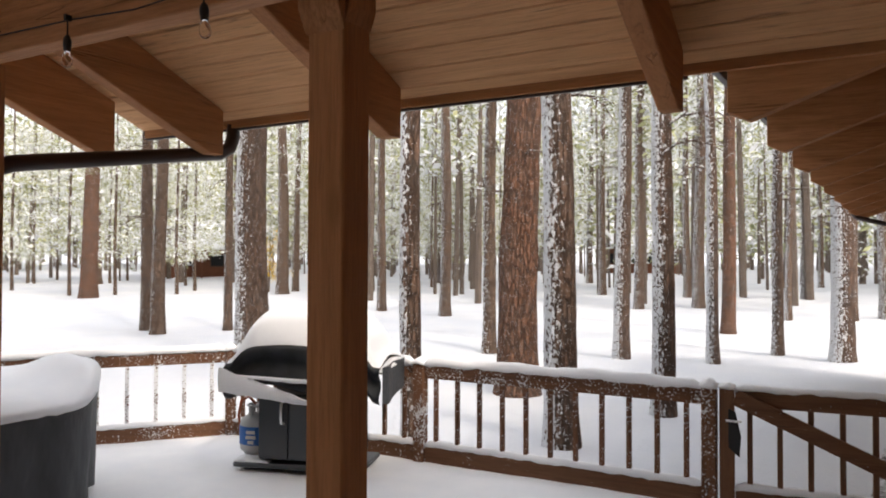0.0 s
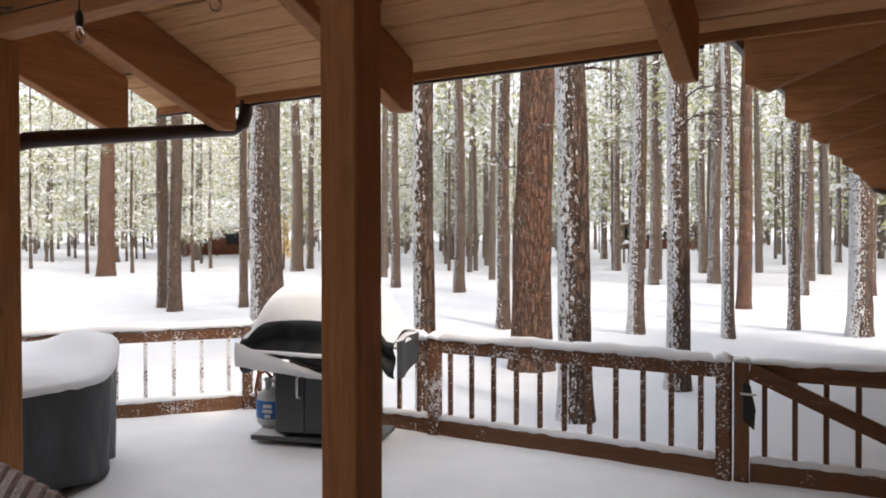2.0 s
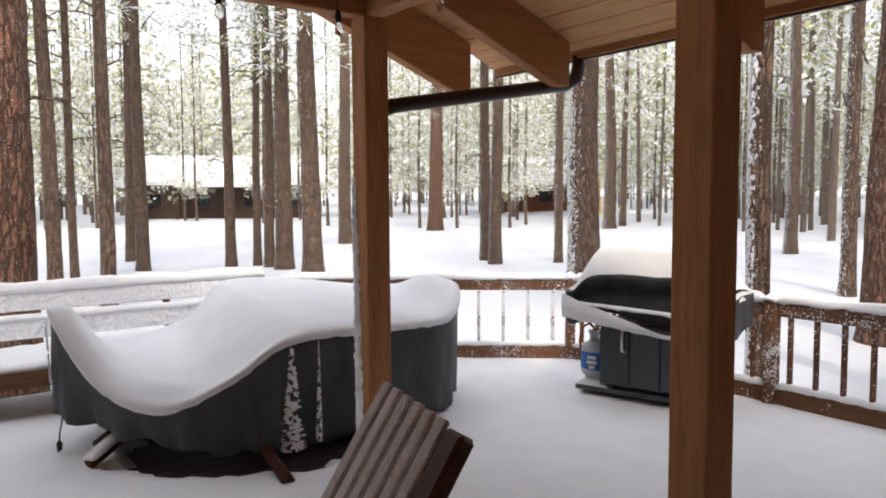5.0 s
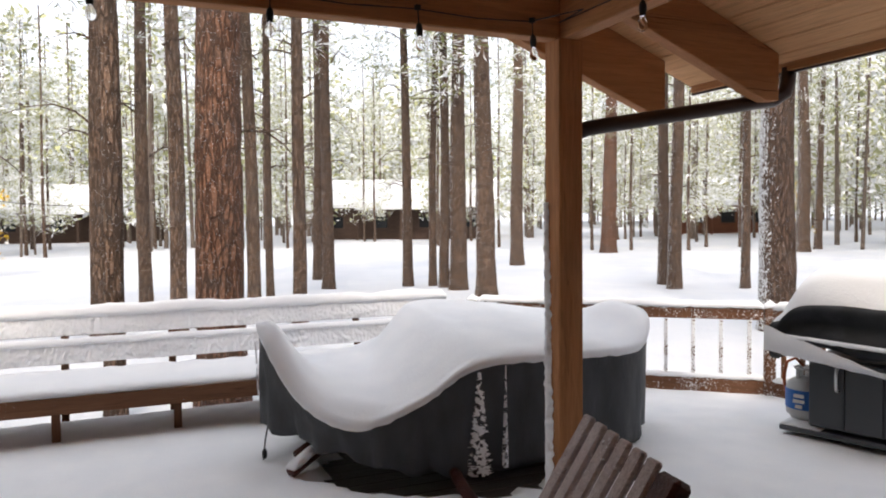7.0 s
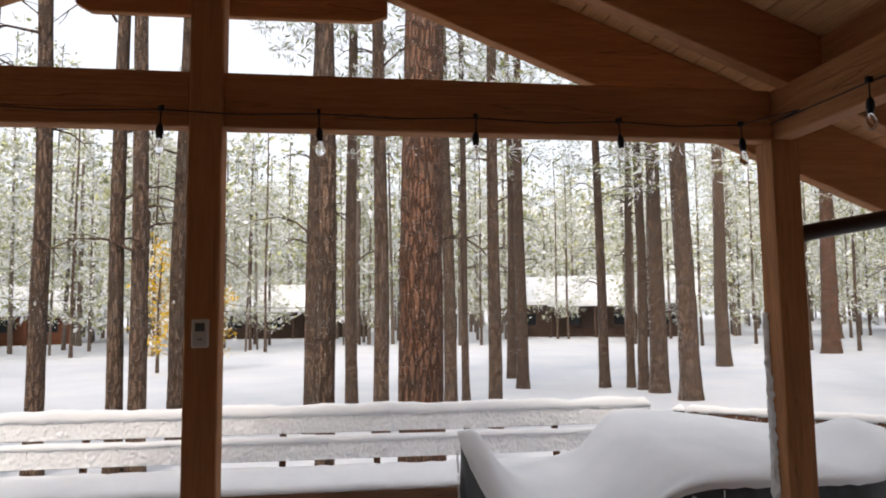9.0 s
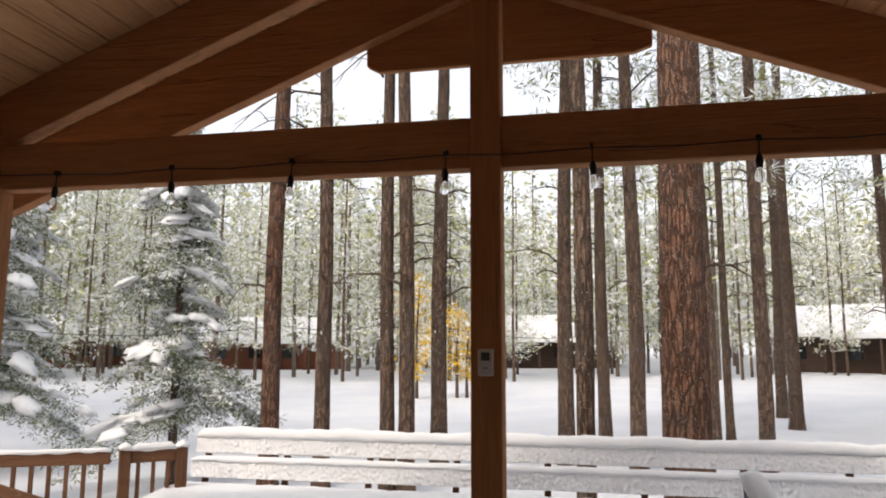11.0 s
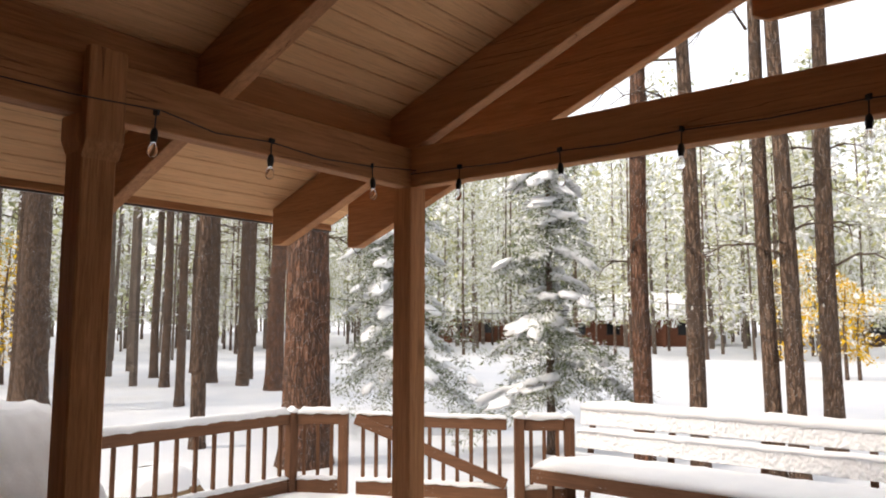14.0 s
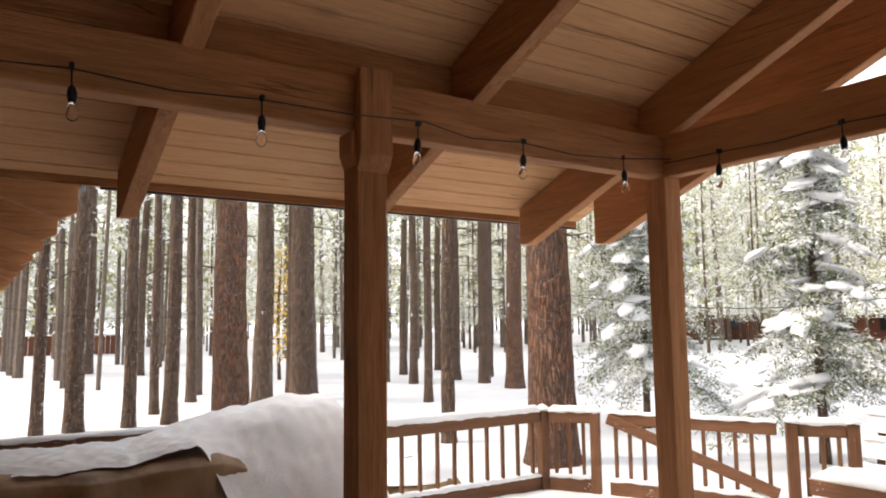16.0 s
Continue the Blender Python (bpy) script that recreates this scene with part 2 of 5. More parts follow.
def box_bm(lo, hi, bev=0.006, m=None):
    bm = bmesh.new()
    bmesh.ops.create_cube(bm, size=1.0)
    for v in bm.verts:
        v.co = Vector([lo[i] + (v.co[i] + 0.5) * (hi[i] - lo[i]) for i in range(3)])
    if bev:
        bmesh.ops.bevel(bm, geom=bm.edges[:], offset=bev, segments=1, affect="EDGES")
    if m is not None:
        bm.transform(m)
    return bm


def prism_bm(profile, axis, a, b, bev=0.005):
    """A profile of 2D points, pushed along an axis from a to b. axis 0: profile is (y, z); 1: (x, z); 2: (x, y)."""
    bm = bmesh.new()
    def put(p, s):
        return {0: (s, p[0], p[1]), 1: (p[0], s, p[1]), 2: (p[0], p[1], s)}[axis]
    f = bm.faces.new([bm.verts.new(put(p, a)) for p in profile])
    r = bmesh.ops.extrude_face_region(bm, geom=[f])
    d = Vector(put((0, 0), b - a))
    bmesh.ops.translate(bm, verts=[v for v in r["geom"] if isinstance(v, bmesh.types.BMVert)], vec=d)
    bmesh.ops.recalc_face_normals(bm, faces=bm.faces[:])
    if bev:
        bmesh.ops.bevel(bm, geom=bm.edges[:], offset=bev, segments=1, affect="EDGES")
    return bm


def tube_bm(pts, radius, sides=8, taper=None):
    bm = bmesh.new()
    rings = []
    n = len(pts)
    for i, p in enumerate(pts):
        p = Vector(p)
        d = (Vector(pts[min(i + 1, n - 1)]) - Vector(pts[max(i - 1, 0)])).normalized()
        u = d.orthogonal().normalized() if i == 0 else (u - d * u.dot(d)).normalized()
        w = d.cross(u)
        r = radius if taper is None else taper[i]
        rings.append([bm.verts.new(p + r * (math.cos(k * math.tau / sides) * u + math.sin(k * math.tau / sides) * w)) for k in range(sides)])
    for a, b in zip(rings, rings[1:]):
        for k in range(sides):
            bm.faces.new((a[k], a[(k + 1) % sides], b[(k + 1) % sides], b[k]))
    bm.faces.new(rings[0][::-1])
    bm.faces.new(rings[-1])
    bmesh.ops.recalc_face_normals(bm, faces=bm.faces[:])
    return bm


def lathe_bm(profile, sides=20, centre=(0, 0, 0)):
    bm = bmesh.new()
    rings = []
    for r, z in profile:
        rings.append([bm.verts.new((centre[0] + r * math.cos(k * math.tau / sides), centre[1] + r * math.sin(k * math.tau / sides), centre[2] + z)) for k in range(sides)])
    for a, b in zip(rings, rings[1:]):
        for k in range(sides):
            bm.faces.new((a[k], a[(k + 1) % sides], b[(k + 1) % sides], b[k]))
    bm.faces.new(rings[0][::-1])
    bm.faces.new(rings[-1])
    bmesh.ops.recalc_face_normals(bm, faces=bm.faces[:])
    return bm


def snow_bar_bm(p0, p1, width, height, seed=0.0, over=0.012, step=0.05):
    """A rounded strip of settled snow along a rail, uneven, slightly hanging over its sides."""
    p0, p1 = Vector(p0), Vector(p1)
    d = p1 - p0
    n = max(2, int(d.length / step))
    side = Vector((-d.y, d.x, 0)).normalized()
    bm = bmesh.new()
    rings = []
    for i in range(n + 1):
        c = p0 + d * (i / n)
        q = noise.noise((c.x * 3 + seed, c.y * 3, seed))
        q2 = noise.noise((c.x * 11, c.y * 11, seed + 5))
        h = height * (1 + 0.28 * q + 0.16 * q2)
        w = width / 2 + over * (0.6 + 0.8 * q2)
        e = 0.35 if i in (0, n) else 1.0
        ring = []
        for a, z in ((-1.0, -0.010), (-1.04, 0.35), (-0.85, 0.75), (-0.45, 0.97), (0.0, 1.03), (0.45, 0.97), (0.85, 0.75), (1.04, 0.35), (1.0, -0.010)):
            j = 0.006 * noise.noise((c.x * 25 + a * 3, c.y * 25, z * 4 + seed))
            ring.append(bm.verts.new(c + side * (w * a + j) + Vector((0, 0, max(z, -0.01) * h * e + (q2 * 0.02 if z < 0 else 0) - (0.008 if z < 0 else 0)))))
        rings.append(ring)
    for a, b in zip(rings, rings[1:]):
        for k in range(8):
            bm.faces.new((a[k], a[k + 1], b[k + 1], b[k]))
        bm.faces.new((a[8], a[0], b[0], b[8]))
    bm.faces.new(rings[0][::-1])
    bm.faces.new(rings[-1])
    bmesh.ops.recalc_face_normals(bm, faces=bm.faces[:])
    return bm


def grid_bm(nu, nv, fn):
    bm = bmesh.new()
    vs = [[bm.verts.new(fn(i / nu, j / nv)) for j in range(nv + 1)] for i in range(nu + 1)]
    for i in range(nu):
        for j in range(nv):
            bm.faces.new((vs[i][j], vs[i + 1][j], vs[i + 1][j + 1], vs[i][j + 1]))
    return bm


# ---- ground, deck ----
GZ = -0.45


def ground_height(x, y):
    far = math.hypot(x, y)
    h = GZ + 0.10 * noise.noise((x * 0.18, y * 0.18, 0.3)) + 0.045 * noise.noise((x * 0.9, y * 0.9, 1.3))
    north = max(0.0, y) / (far + 0.01)
    return h + max(0.0, far - 22) * (0.011 + 0.008 * north)


def build_ground():
    bm = bmesh.new()
    radii = [0.0] + [1.5 * 1.09 ** k for k in range(66)]
    rings = []
    for r in radii:
        rings.append([bm.verts.new((r * math.cos(k * math.tau / 144), r * math.sin(k * math.tau / 144), 0)) for k in range(144)])
    for a, b in zip(rings, rings[1:]):
        for k in range(144):
            bm.faces.new((a[k], b[k], b[(k + 1) % 144], a[(k + 1) % 144]))
    for v in bm.verts:
        v.co.z = ground_height(v.co.x, v.co.y)
    bmesh.ops.remove_doubles(bm, verts=bm.verts[:], dist=1e-4)
    tagged(part("ground", bm, DIMMED_FLOOR_SNOW, smooth=True), "snow-covered forest floor, gently uneven and white", "ground", kind="structure")


build_ground()
DECK = [(4.39, -5.95), (-1.55, -5.95), (-3.30, -3.35), (-3.45, 3.75), (-1.60, 6.22), (4.39, 6.22)]


def build_deck():
    bm = prism_bm(DECK, 2, -0.42, -0.085, 0.0)
    deck = tagged(part("deck", bm, WOOD[0]), "stained timber deck under a blanket of snow", "deck", kind="structure")
    wet = wood_material("wet_deck_boards", 1, (0.030, 0.022, 0.018), (0.060, 0.045, 0.036), 0.0, 0.45)
    me = None
    for k in range(15):
        if me is None:
            o = part("board", box_bm((-0.068, 1.3, -0.084), (0.068, 4.3, -0.060), 0.004), wet, deck)
            me = o.data
        else:
            o = new("board", me)
            o.parent = deck
        o.location.x = -2.3 + 0.144 * k
    # settled snow over the deck
    def fn(u, v):
        x, y = -3.44 + u * 7.82, -5.93 + v * 12.13
        lo = -3.30 + (-3.35 - y) * 0.673 + 0.02 if y < -3.35 else (-3.43 + (y - 3.75) * 0.749 + 0.02 if y > 3.75 else -3.30 - (y + 3.35) * 0.021 + 0.03)
        x = max(x, lo)
        z = 0.022 * noise.noise((x * 0.8, y * 0.8, 2.0)) + 0.007 * noise.noise((x * 5, y * 5, 4.0))
        return (x, y, z - 0.005)
    bm = grid_bm(150, 210, fn)
    bare = [f for f in bm.faces if ((f.calc_center_median().x + 1.28) / 0.78) ** 2 + ((f.calc_center_median().y - 2.75) / 0.95) ** 2 + 0.5 * noise.noise(f.calc_center_median() * 4) < 1]
    bmesh.ops.delete(bm, geom=list(set(bare)), context="FACES")
    for v in bm.verts:
        if v.is_boundary and (abs(v.co.x + 1.28) < 1.3 and abs(v.co.y - 2.75) < 1.5 or 1.7 < v.co.x < 4.0 and abs(v.co.y) < 2.6):
            v.co.z -= 0.07
    tagged(part("deck_snow", bm, SNOW, smooth=True), "smooth layer of fresh snow on the deck", "snow", kind="structure")


build_deck()

# ---- porch frame ----
W, H = 2.80, 0.0735
Z_B, Z_T = 2.59, 2.845      # underside and top of the plate beams
PITCH = 0.400
XM_N, XM_S = 2.10, 2.05
PORCH = thing("porch_frame", "brown stained timber porch frame with posts, beams and rafters", "porch", kind="structure")


def post(name, x, y, top, inward=0):
    part(name, box_bm((x - H, y - H, -0.09), (x + H, y + H, top), 0.006), WOOD[2], PORCH)
    if inward:
        s = -inward
        pr = [(y + s * (H + 0.002), Z_B - 0.19), (y + s * (H + 0.045), Z_B - 0.11), (y + s * (H + 0.045), Z_T + 0.03), (y + s * (H + 0.002), Z_T + 0.03)]
        part("post_head", prism_bm(pr, 0, x - H - 0.008, x + H + 0.008, 0.004), WOOD[2], PORCH)
        for q in (-1, 1):       # shouldered cheeks either side of the post
            x0, x1 = x + q * (H + 0.002), x + q * (H + 0.024)
            pr = [(x0, Z_B - 0.16), (x1, Z_B - 0.10), (x1, Z_B - 0.003), (x0, Z_B - 0.003)]
            part("post_cheek", prism_bm(pr, 1, y - H, y + H, 0.003), WOOD[2], PORCH)


post("post", 0, W, Z_B)


def frost(u, v):
    z = -0.02 + 1.75 * v
    edge = noise.noise((z * 7, 3.1, 0.0)) * 0.4 + noise.noise((z * 29, u * 4, 1.0)) * 0.5
    w = (0.13 - 0.075 * v) * (0.75 + 0.5 * edge)
    return (-H + u * max(w, 0.004), W - H - 0.004 - 0.020 * math.sin(math.pi * u) * (0.7 + 0.9 * noise.noise((z * 24, u * 5, 2.0))) , z)


part("post_frost", grid_bm(8, 220, frost), SNOW, PORCH, "snow blown onto the post", True)
post("post", 0, -W, Z_B)
post("post", XM_N, W, Z_T + 0.02, 1)
post("post", XM_S, -W, Z_T + 0.02, -1)
post("king_post", 0, 0, 3.96)
for s in (1, -1):
    part("plate_beam", box_bm((-H, s * W - 0.05, Z_B), (4.39, s * W + 0.05, Z_T), 0.006), WOOD[0], PORCH)
for a, b in ((-W + 0.051, -H - 0.001), (H + 0.001, W - 0.051)):
    part("tie_beam", box_bm((-0.05, a, Z_B), (0.05, b, Z_T + 0.0), 0.006), WOOD[1], PORCH)
RAFT = 0.318
EAVE = 4.27


def rafter(name, x, s, tip_y, under0, half=0.045, RAFT=RAFT):
    z = lambda y: under0 - PITCH * y
    pr = [(0.046, z(0.046)), (tip_y - 0.10, z(tip_y - 0.10)), (tip_y, z(tip_y) + 0.045), (tip_y, z(tip_y) + RAFT), (0.046, z(0.046) + RAFT)]
    part(name, prism_bm([(s * a, b) for a, b in pr], 0, x - half, x + half, 0.005), WOOD[1], PORCH)


U0 = 3.93
for x in (0.16, 1.46, 2.92):
    rafter("rafter", x, 1, 4.14, U0)
for x in (0.0, 1.43, 2.85):
    rafter("rafter", x, -1, 4.14, U0)
for s in (1, -1):
    rafter("barge_rafter", -0.57, s, 3.92, 3.855, RAFT=0.392)
part("ridge_beam", box_bm((-0.52, -0.045, 3.97), (5.2, 0.045, 4.24), 0.005), WOOD[0], PORCH)
pr = [(-0.82, 3.43), (-0.74, 3.385), (0.76, 3.395), (0.86, 3.43), (0.86, 3.56), (0.30, 3.84), (-0.30, 3.84), (-0.82, 3.56)]
part("collar_board", prism_bm(pr, 0, -0.665, -0.62, 0.006), WOOD[1], PORCH)


def build_ceiling():
    top = U0 + RAFT
    for s, nm in ((1, "ceiling_north"), (-1, "ceiling_south")):
        bm = bmesh.new()
        y = 0.05
        while y < EAVE - 0.03:
            y2 = min(y + 0.137, EAVE - 0.02)
            q = box_bm((-0.66, y, 0.004), (5.2, y2 - 0.006, 0.026), 0.004)
            for v in q.verts:
                v.co = Vector((v.co.x, s * v.co.y, top - PITCH * v.co.y + v.co.z))
            me = bpy.data.meshes.new("tmp")
            q.to_mesh(me)
            q.free()
            bm.from_mesh(me)
            bpy.data.meshes.remove(me)
            y = y2
        bmesh.ops.recalc_face_normals(bm, faces=bm.faces[:])
        tagged(part(nm, bm, PLANK), "brown stained tongue-and-groove board ceiling", "ceiling", kind="structure")
        pr = [(0, top + 0.027), (s * EAVE, top + 0.027 - PITCH * EAVE), (s * EAVE, top + 0.09 - PITCH * EAVE), (0, top + 0.09)]
        tagged(part("roof_" + nm[8:], prism_bm(pr, 0, -0.70, 5.2, 0.0), ROOF), "dark roof deck above the porch", "roof", kind="structure")
        tagged(part("roof_snow_" + nm[8:], snow_slab_bm(s, top), SNOW, smooth=True), "thick snow on the porch roof", "snow", kind="structure")
        lo, hi = sorted((s * (EAVE - 0.018), s * (EAVE + 0.004)))
        z = top - PITCH * EAVE
        tagged(part("eave_board", box_bm((-0.66, lo, z - 0.030), (5.2, hi, z + 0.05), 0.003), WOOD[0]), "narrow brown board along the edge of the porch ceiling", "trim", kind="structure")
        lo, hi = sorted((s * (EAVE + 0.006), s * (EAVE + 0.030)))
        tagged(part("eave_trim", box_bm((-0.68, lo, z - 0.042), (2.96, hi, z + 0.075), 0.003), GUTTER), "dark brown metal drip edge along the eave", "trim", kind="structure")
        # solid blocking over the plate beam, between the rafters
        xs = sorted([0.16, 1.46, 2.92] if s > 0 else [0.0, 1.43, 2.85]) + [4.44]
        for a, b in zip(xs, xs[1:]):
            y0, y1 = sorted((s * 2.925, s * 2.96))
            part("blocking", box_bm((a + 0.047, y0, Z_T - 0.06), (b - 0.047, y1, top - PITCH * 2.96 + 0.002), 0.003), WOOD[0], PORCH)


def snow_slab_bm(s, top):
    def fn(u, v):
        x, y = -0.74 + u * 5.92, v * (EAVE + 0.10)
        z = top + (0.092 if v < 0.985 else 0.02) - PITCH * min(y, EAVE + 0.02) + (0.14 if 0.005 < u and v < 0.985 else 0.0) * (1 + 0.2 * noise.noise((x, y * s, 3)))
        return (x, s * y, z)
    return grid_bm(40, 30, fn)


build_ceiling()

# the house behind, closing the porch
tagged(part("wall_house", box_bm((4.40, -16, -0.5), (4.55, 16, 4.4), 0), WALL_WOOD), "brown stained timber house wall", "wall", kind="structure")


def build_house_eave(s):
    """The main roof of the house with its exposed rafter tails, on one side of the porch."""
    top = thing("house_eave", "overhanging house roof with brown exposed rafter tails", "roof", kind="structure", at=(3.0, s * 4.25, 0))
    skew = 0.073 if s > 0 else 0.0
    def m(q):
        for v in q.verts:
            v.co.x += skew * abs(v.co.y)
        return q
    for k in range(9):
        y = 0.70 + 1.25 * k
        pr = [(0.0, 2.45), (0.10, 2.40), (2.3, 2.40 + 2.2 * 0.36), (2.3, 2.70 + 2.2 * 0.36), (0.0, 2.70)]
        a, b = sorted((s * (y - 0.045), s * (y + 0.045)))
        part("rafter_tail", m(prism_bm(pr, 1, a, b, 0.004)), WOOD[0], top)
    a, b = sorted((s * 0.0, s * 12.0))
    pr = [(-0.03, 2.71), (2.3, 2.71 + 2.3 * 0.36), (2.3, 2.78 + 2.3 * 0.36), (-0.03, 2.78)]
    part("soffit_boards", m(prism_bm(pr, 1, a, b, 0)), PLANK, top)
    part("eave_trim", m(box_bm((-0.075, a, 2.66), (-0.035, b, 2.79), 0.004)), GUTTER, top)
    pr = [(-0.09, 2.785), (2.3, 2.785 + 2.3 * 0.36), (2.3, 3.0 + 2.3 * 0.36), (0.05, 2.98), (-0.10, 2.90)]
    part("roof_snow", m(prism_bm(pr, 1, a, b, 0.03)), SNOW, top)


build_house_eave(1)
build_house_eave(-1)


# ---- railings ----
RAIL_TOP = 0.80


def railing(name, p0, p1, n, frost=1, posts=(True, True), label="", brace=False, snow_h=0.06, RAIL_TOP=RAIL_TOP, bare=False, hoar=False):
    """A run of deck railing from p0 to p1, seen as one thing standing on the deck."""
    p0, p1 = Vector((*p0, 0)), Vector((*p1, 0))
    d = p1 - p0
    L = d.length
    top = thing(name, label, "gate" if brace else "railing", at=p0[:], rz=math.degrees(math.atan2(d.y, d.x)))
    wood = (RAIL, WOOD_SNOW, WOOD_FROST)[frost]
    for k, on in enumerate(posts):
        if on:
            x = k * L
            part("post", box_bm((x - 0.048, -0.048, -0.09), (x + 0.048, 0.048, RAIL_TOP + 0.015), 0.006), WOOD_SNOW[2] if frost else RAIL[2], top)
            part("post_snow", snow_bar_bm((x - 0.055, 0, RAIL_TOP + 0.012), (x + 0.055, 0, RAIL_TOP + 0.012), 0.11, snow_h, x + p0.x), SNOW, top, smooth=True)
    a, b = (0.052 if posts[0] else 0.004), L - (0.052 if posts[1] else 0.004)
    part("top_rail", box_bm((a, -0.02, RAIL_TOP - 0.115), (b, 0.02, RAIL_TOP), 0.005), wood[0], top)
    part("bottom_rail", box_bm((a, -0.02, -0.02), (b, 0.02, 0.13), 0.005), RAIL[0] if bare else wood[0], top)
    part("rail_snow", snow_bar_bm((a, 0, RAIL_TOP), (b, 0, RAIL_TOP), 0.05, snow_h, p0.y), SNOW, top, smooth=True)
    part("rail_snow", snow_bar_bm((a, 0, 0.13), (b, 0, 0.13), 0.045, 0.04, p0.y + 7), SNOW, top, smooth=True)
    me = None
    for k in range(n):
        x = a + (b - a) * (k + 0.5) / n
        if me is None:
            o = part("baluster", box_bm((-0.017, -0.017, 0.132), (0.017, 0.017, RAIL_TOP - 0.117), 0.003), WOOD_FROST[2] if hoar else wood[2], top)
            me = o.data
        else:
            o = new("baluster", me)
            o.parent = top
        o.location.x = x
    if brace:
        q = Vector((b - a, 0, -(RAIL_TOP - 0.22)))
        m = Matrix.Translation((a, -0.042, RAIL_TOP - 0.05)) @ q.to_track_quat("X", "Z").to_matrix().to_4x4()
        part("brace", box_bm((0, -0.019, -0.052), (q.length, 0.019, 0.052), 0.004, m), wood[0], top)
    return top


P1N, P2N, P3N = (-1.62, 6.05), (0.457, 6.14), (2.77, 6.13)
lab = "brown stained deck railing with square balusters, snow along its top"
railing("railing", (-3.42, 3.85), P1N, 11, 1, (True, True), "brown deck railing with square balusters, frosted with blown snow", hoar=True)
railing("railing", (P1N[0] + 0.048, P1N[1] + 0.005), P2N, 10, 1, (False, True), "brown deck railing with snowy balusters behind the grill")
railing("railing", (P2N[0] + 0.048, P2N[1]), P3N, 11, 1, (False, True), lab, bare=True)
railing("deck_gate", (P3N[0] + 0.11, P3N[1] + 0.03), (P3N[0] + 1.50, P3N[1] + 0.16), 7, 0, (True, True), "brown timber deck gate with a diagonal brace", True, 0.03)
S0, S1, S2, S3 = (-1.62, -5.86), (-1.93, -5.40), (-2.70, -3.72), (-3.02, -3.34)
railing("railing", (4.3, -5.86), (1.6, -5.86), 15, 0, (True, False), lab, RAIL_TOP=0.93, snow_h=0.03)
railing("railing", (1.59, -5.86), S0, 16, 0, (False, True), lab)
railing("railing", (S0[0] - 0.03, S0[1] + 0.06), S1, 3, 0, (False, True), "short stretch of brown deck railing beside the gate")
railing("deck_gate", (S1[0] - 0.06, S1[1] + 0.13), (S2[0] + 0.05, S2[1] - 0.11), 11, 0, (False, False), "brown timber deck gate with a diagonal brace and snow on top", True, 0.03)
railing("railing", S2, S3, 3, 0, (True, True), "short stretch of brown deck railing at the end of the bench")


# ---- bench ----
def build_bench():
    top = thing("deck_bench", "long built-in timber deck bench, seat and slatted back covered in snow", "bench", at=(-3.0, 0, 0))
    y0, y1 = -3.50, 3.62
    part("seat", box_bm((-0.42, y0, 0.33), (0.42, y1, 0.36), 0.005), RAIL[1], top)
    part("apron", box_bm((0.40, y0, 0.235), (0.438, y1, 0.362), 0.005), RAIL[1], top)
    part("seat_snow", snow_bar_bm((-0.02, y0, 0.36), (-0.02, y1, 0.36), 0.84, 0.075, 3.0, 0.03), SNOW, top, smooth=True)
    for z, x in ((0.76, -0.60), (0.535, -0.50)):
        m = Matrix.Translation((x, 0, z)) @ pose(0, 0, 0, 0, -12, 0)
        part("back_slat", box_bm((-0.018, y0, -0.088), (0.018, y1, 0.088), 0.005, m), WOOD_FROST[1], top)
        part("slat_snow", snow_bar_bm((x - 0.015, y0, z + 0.083), (x - 0.015, y1, z + 0.083), 0.09, 0.085 if z > 0.6 else 0.04, z, 0.01), SNOW, top, smooth=True)
        bm = grid_bm(900, 12, lambda u, v: (x + 0.021 + 0.024 * abs(noise.noise((u * 150, v * 6, z))) + 0.020 * abs(noise.noise((u * 420, v * 17, z + 3))) + (0.5 - v) * 0.032, y0 + u * (y1 - y0), z - 0.078 + v * 0.165))
        part("slat_frost", bm, SNOW, top, smooth=True)
    for k in range(9):
        y = y0 + 0.10 + k * (y1 - y0 - 0.2) / 8
        m = Matrix.Translation((-0.46, y, 0)) @ pose(0, 0, 0, 0, -12, 0)
        part("back_post", box_bm((-0.055, -0.03, -0.05), (-0.02, 0.03, 0.84), 0.004, m), RAIL[2], top)
        part("leg", box_bm((0.22, y - 0.03, -0.09), (0.27, y + 0.03, 0.33), 0.004), RAIL[2], top)


build_bench()


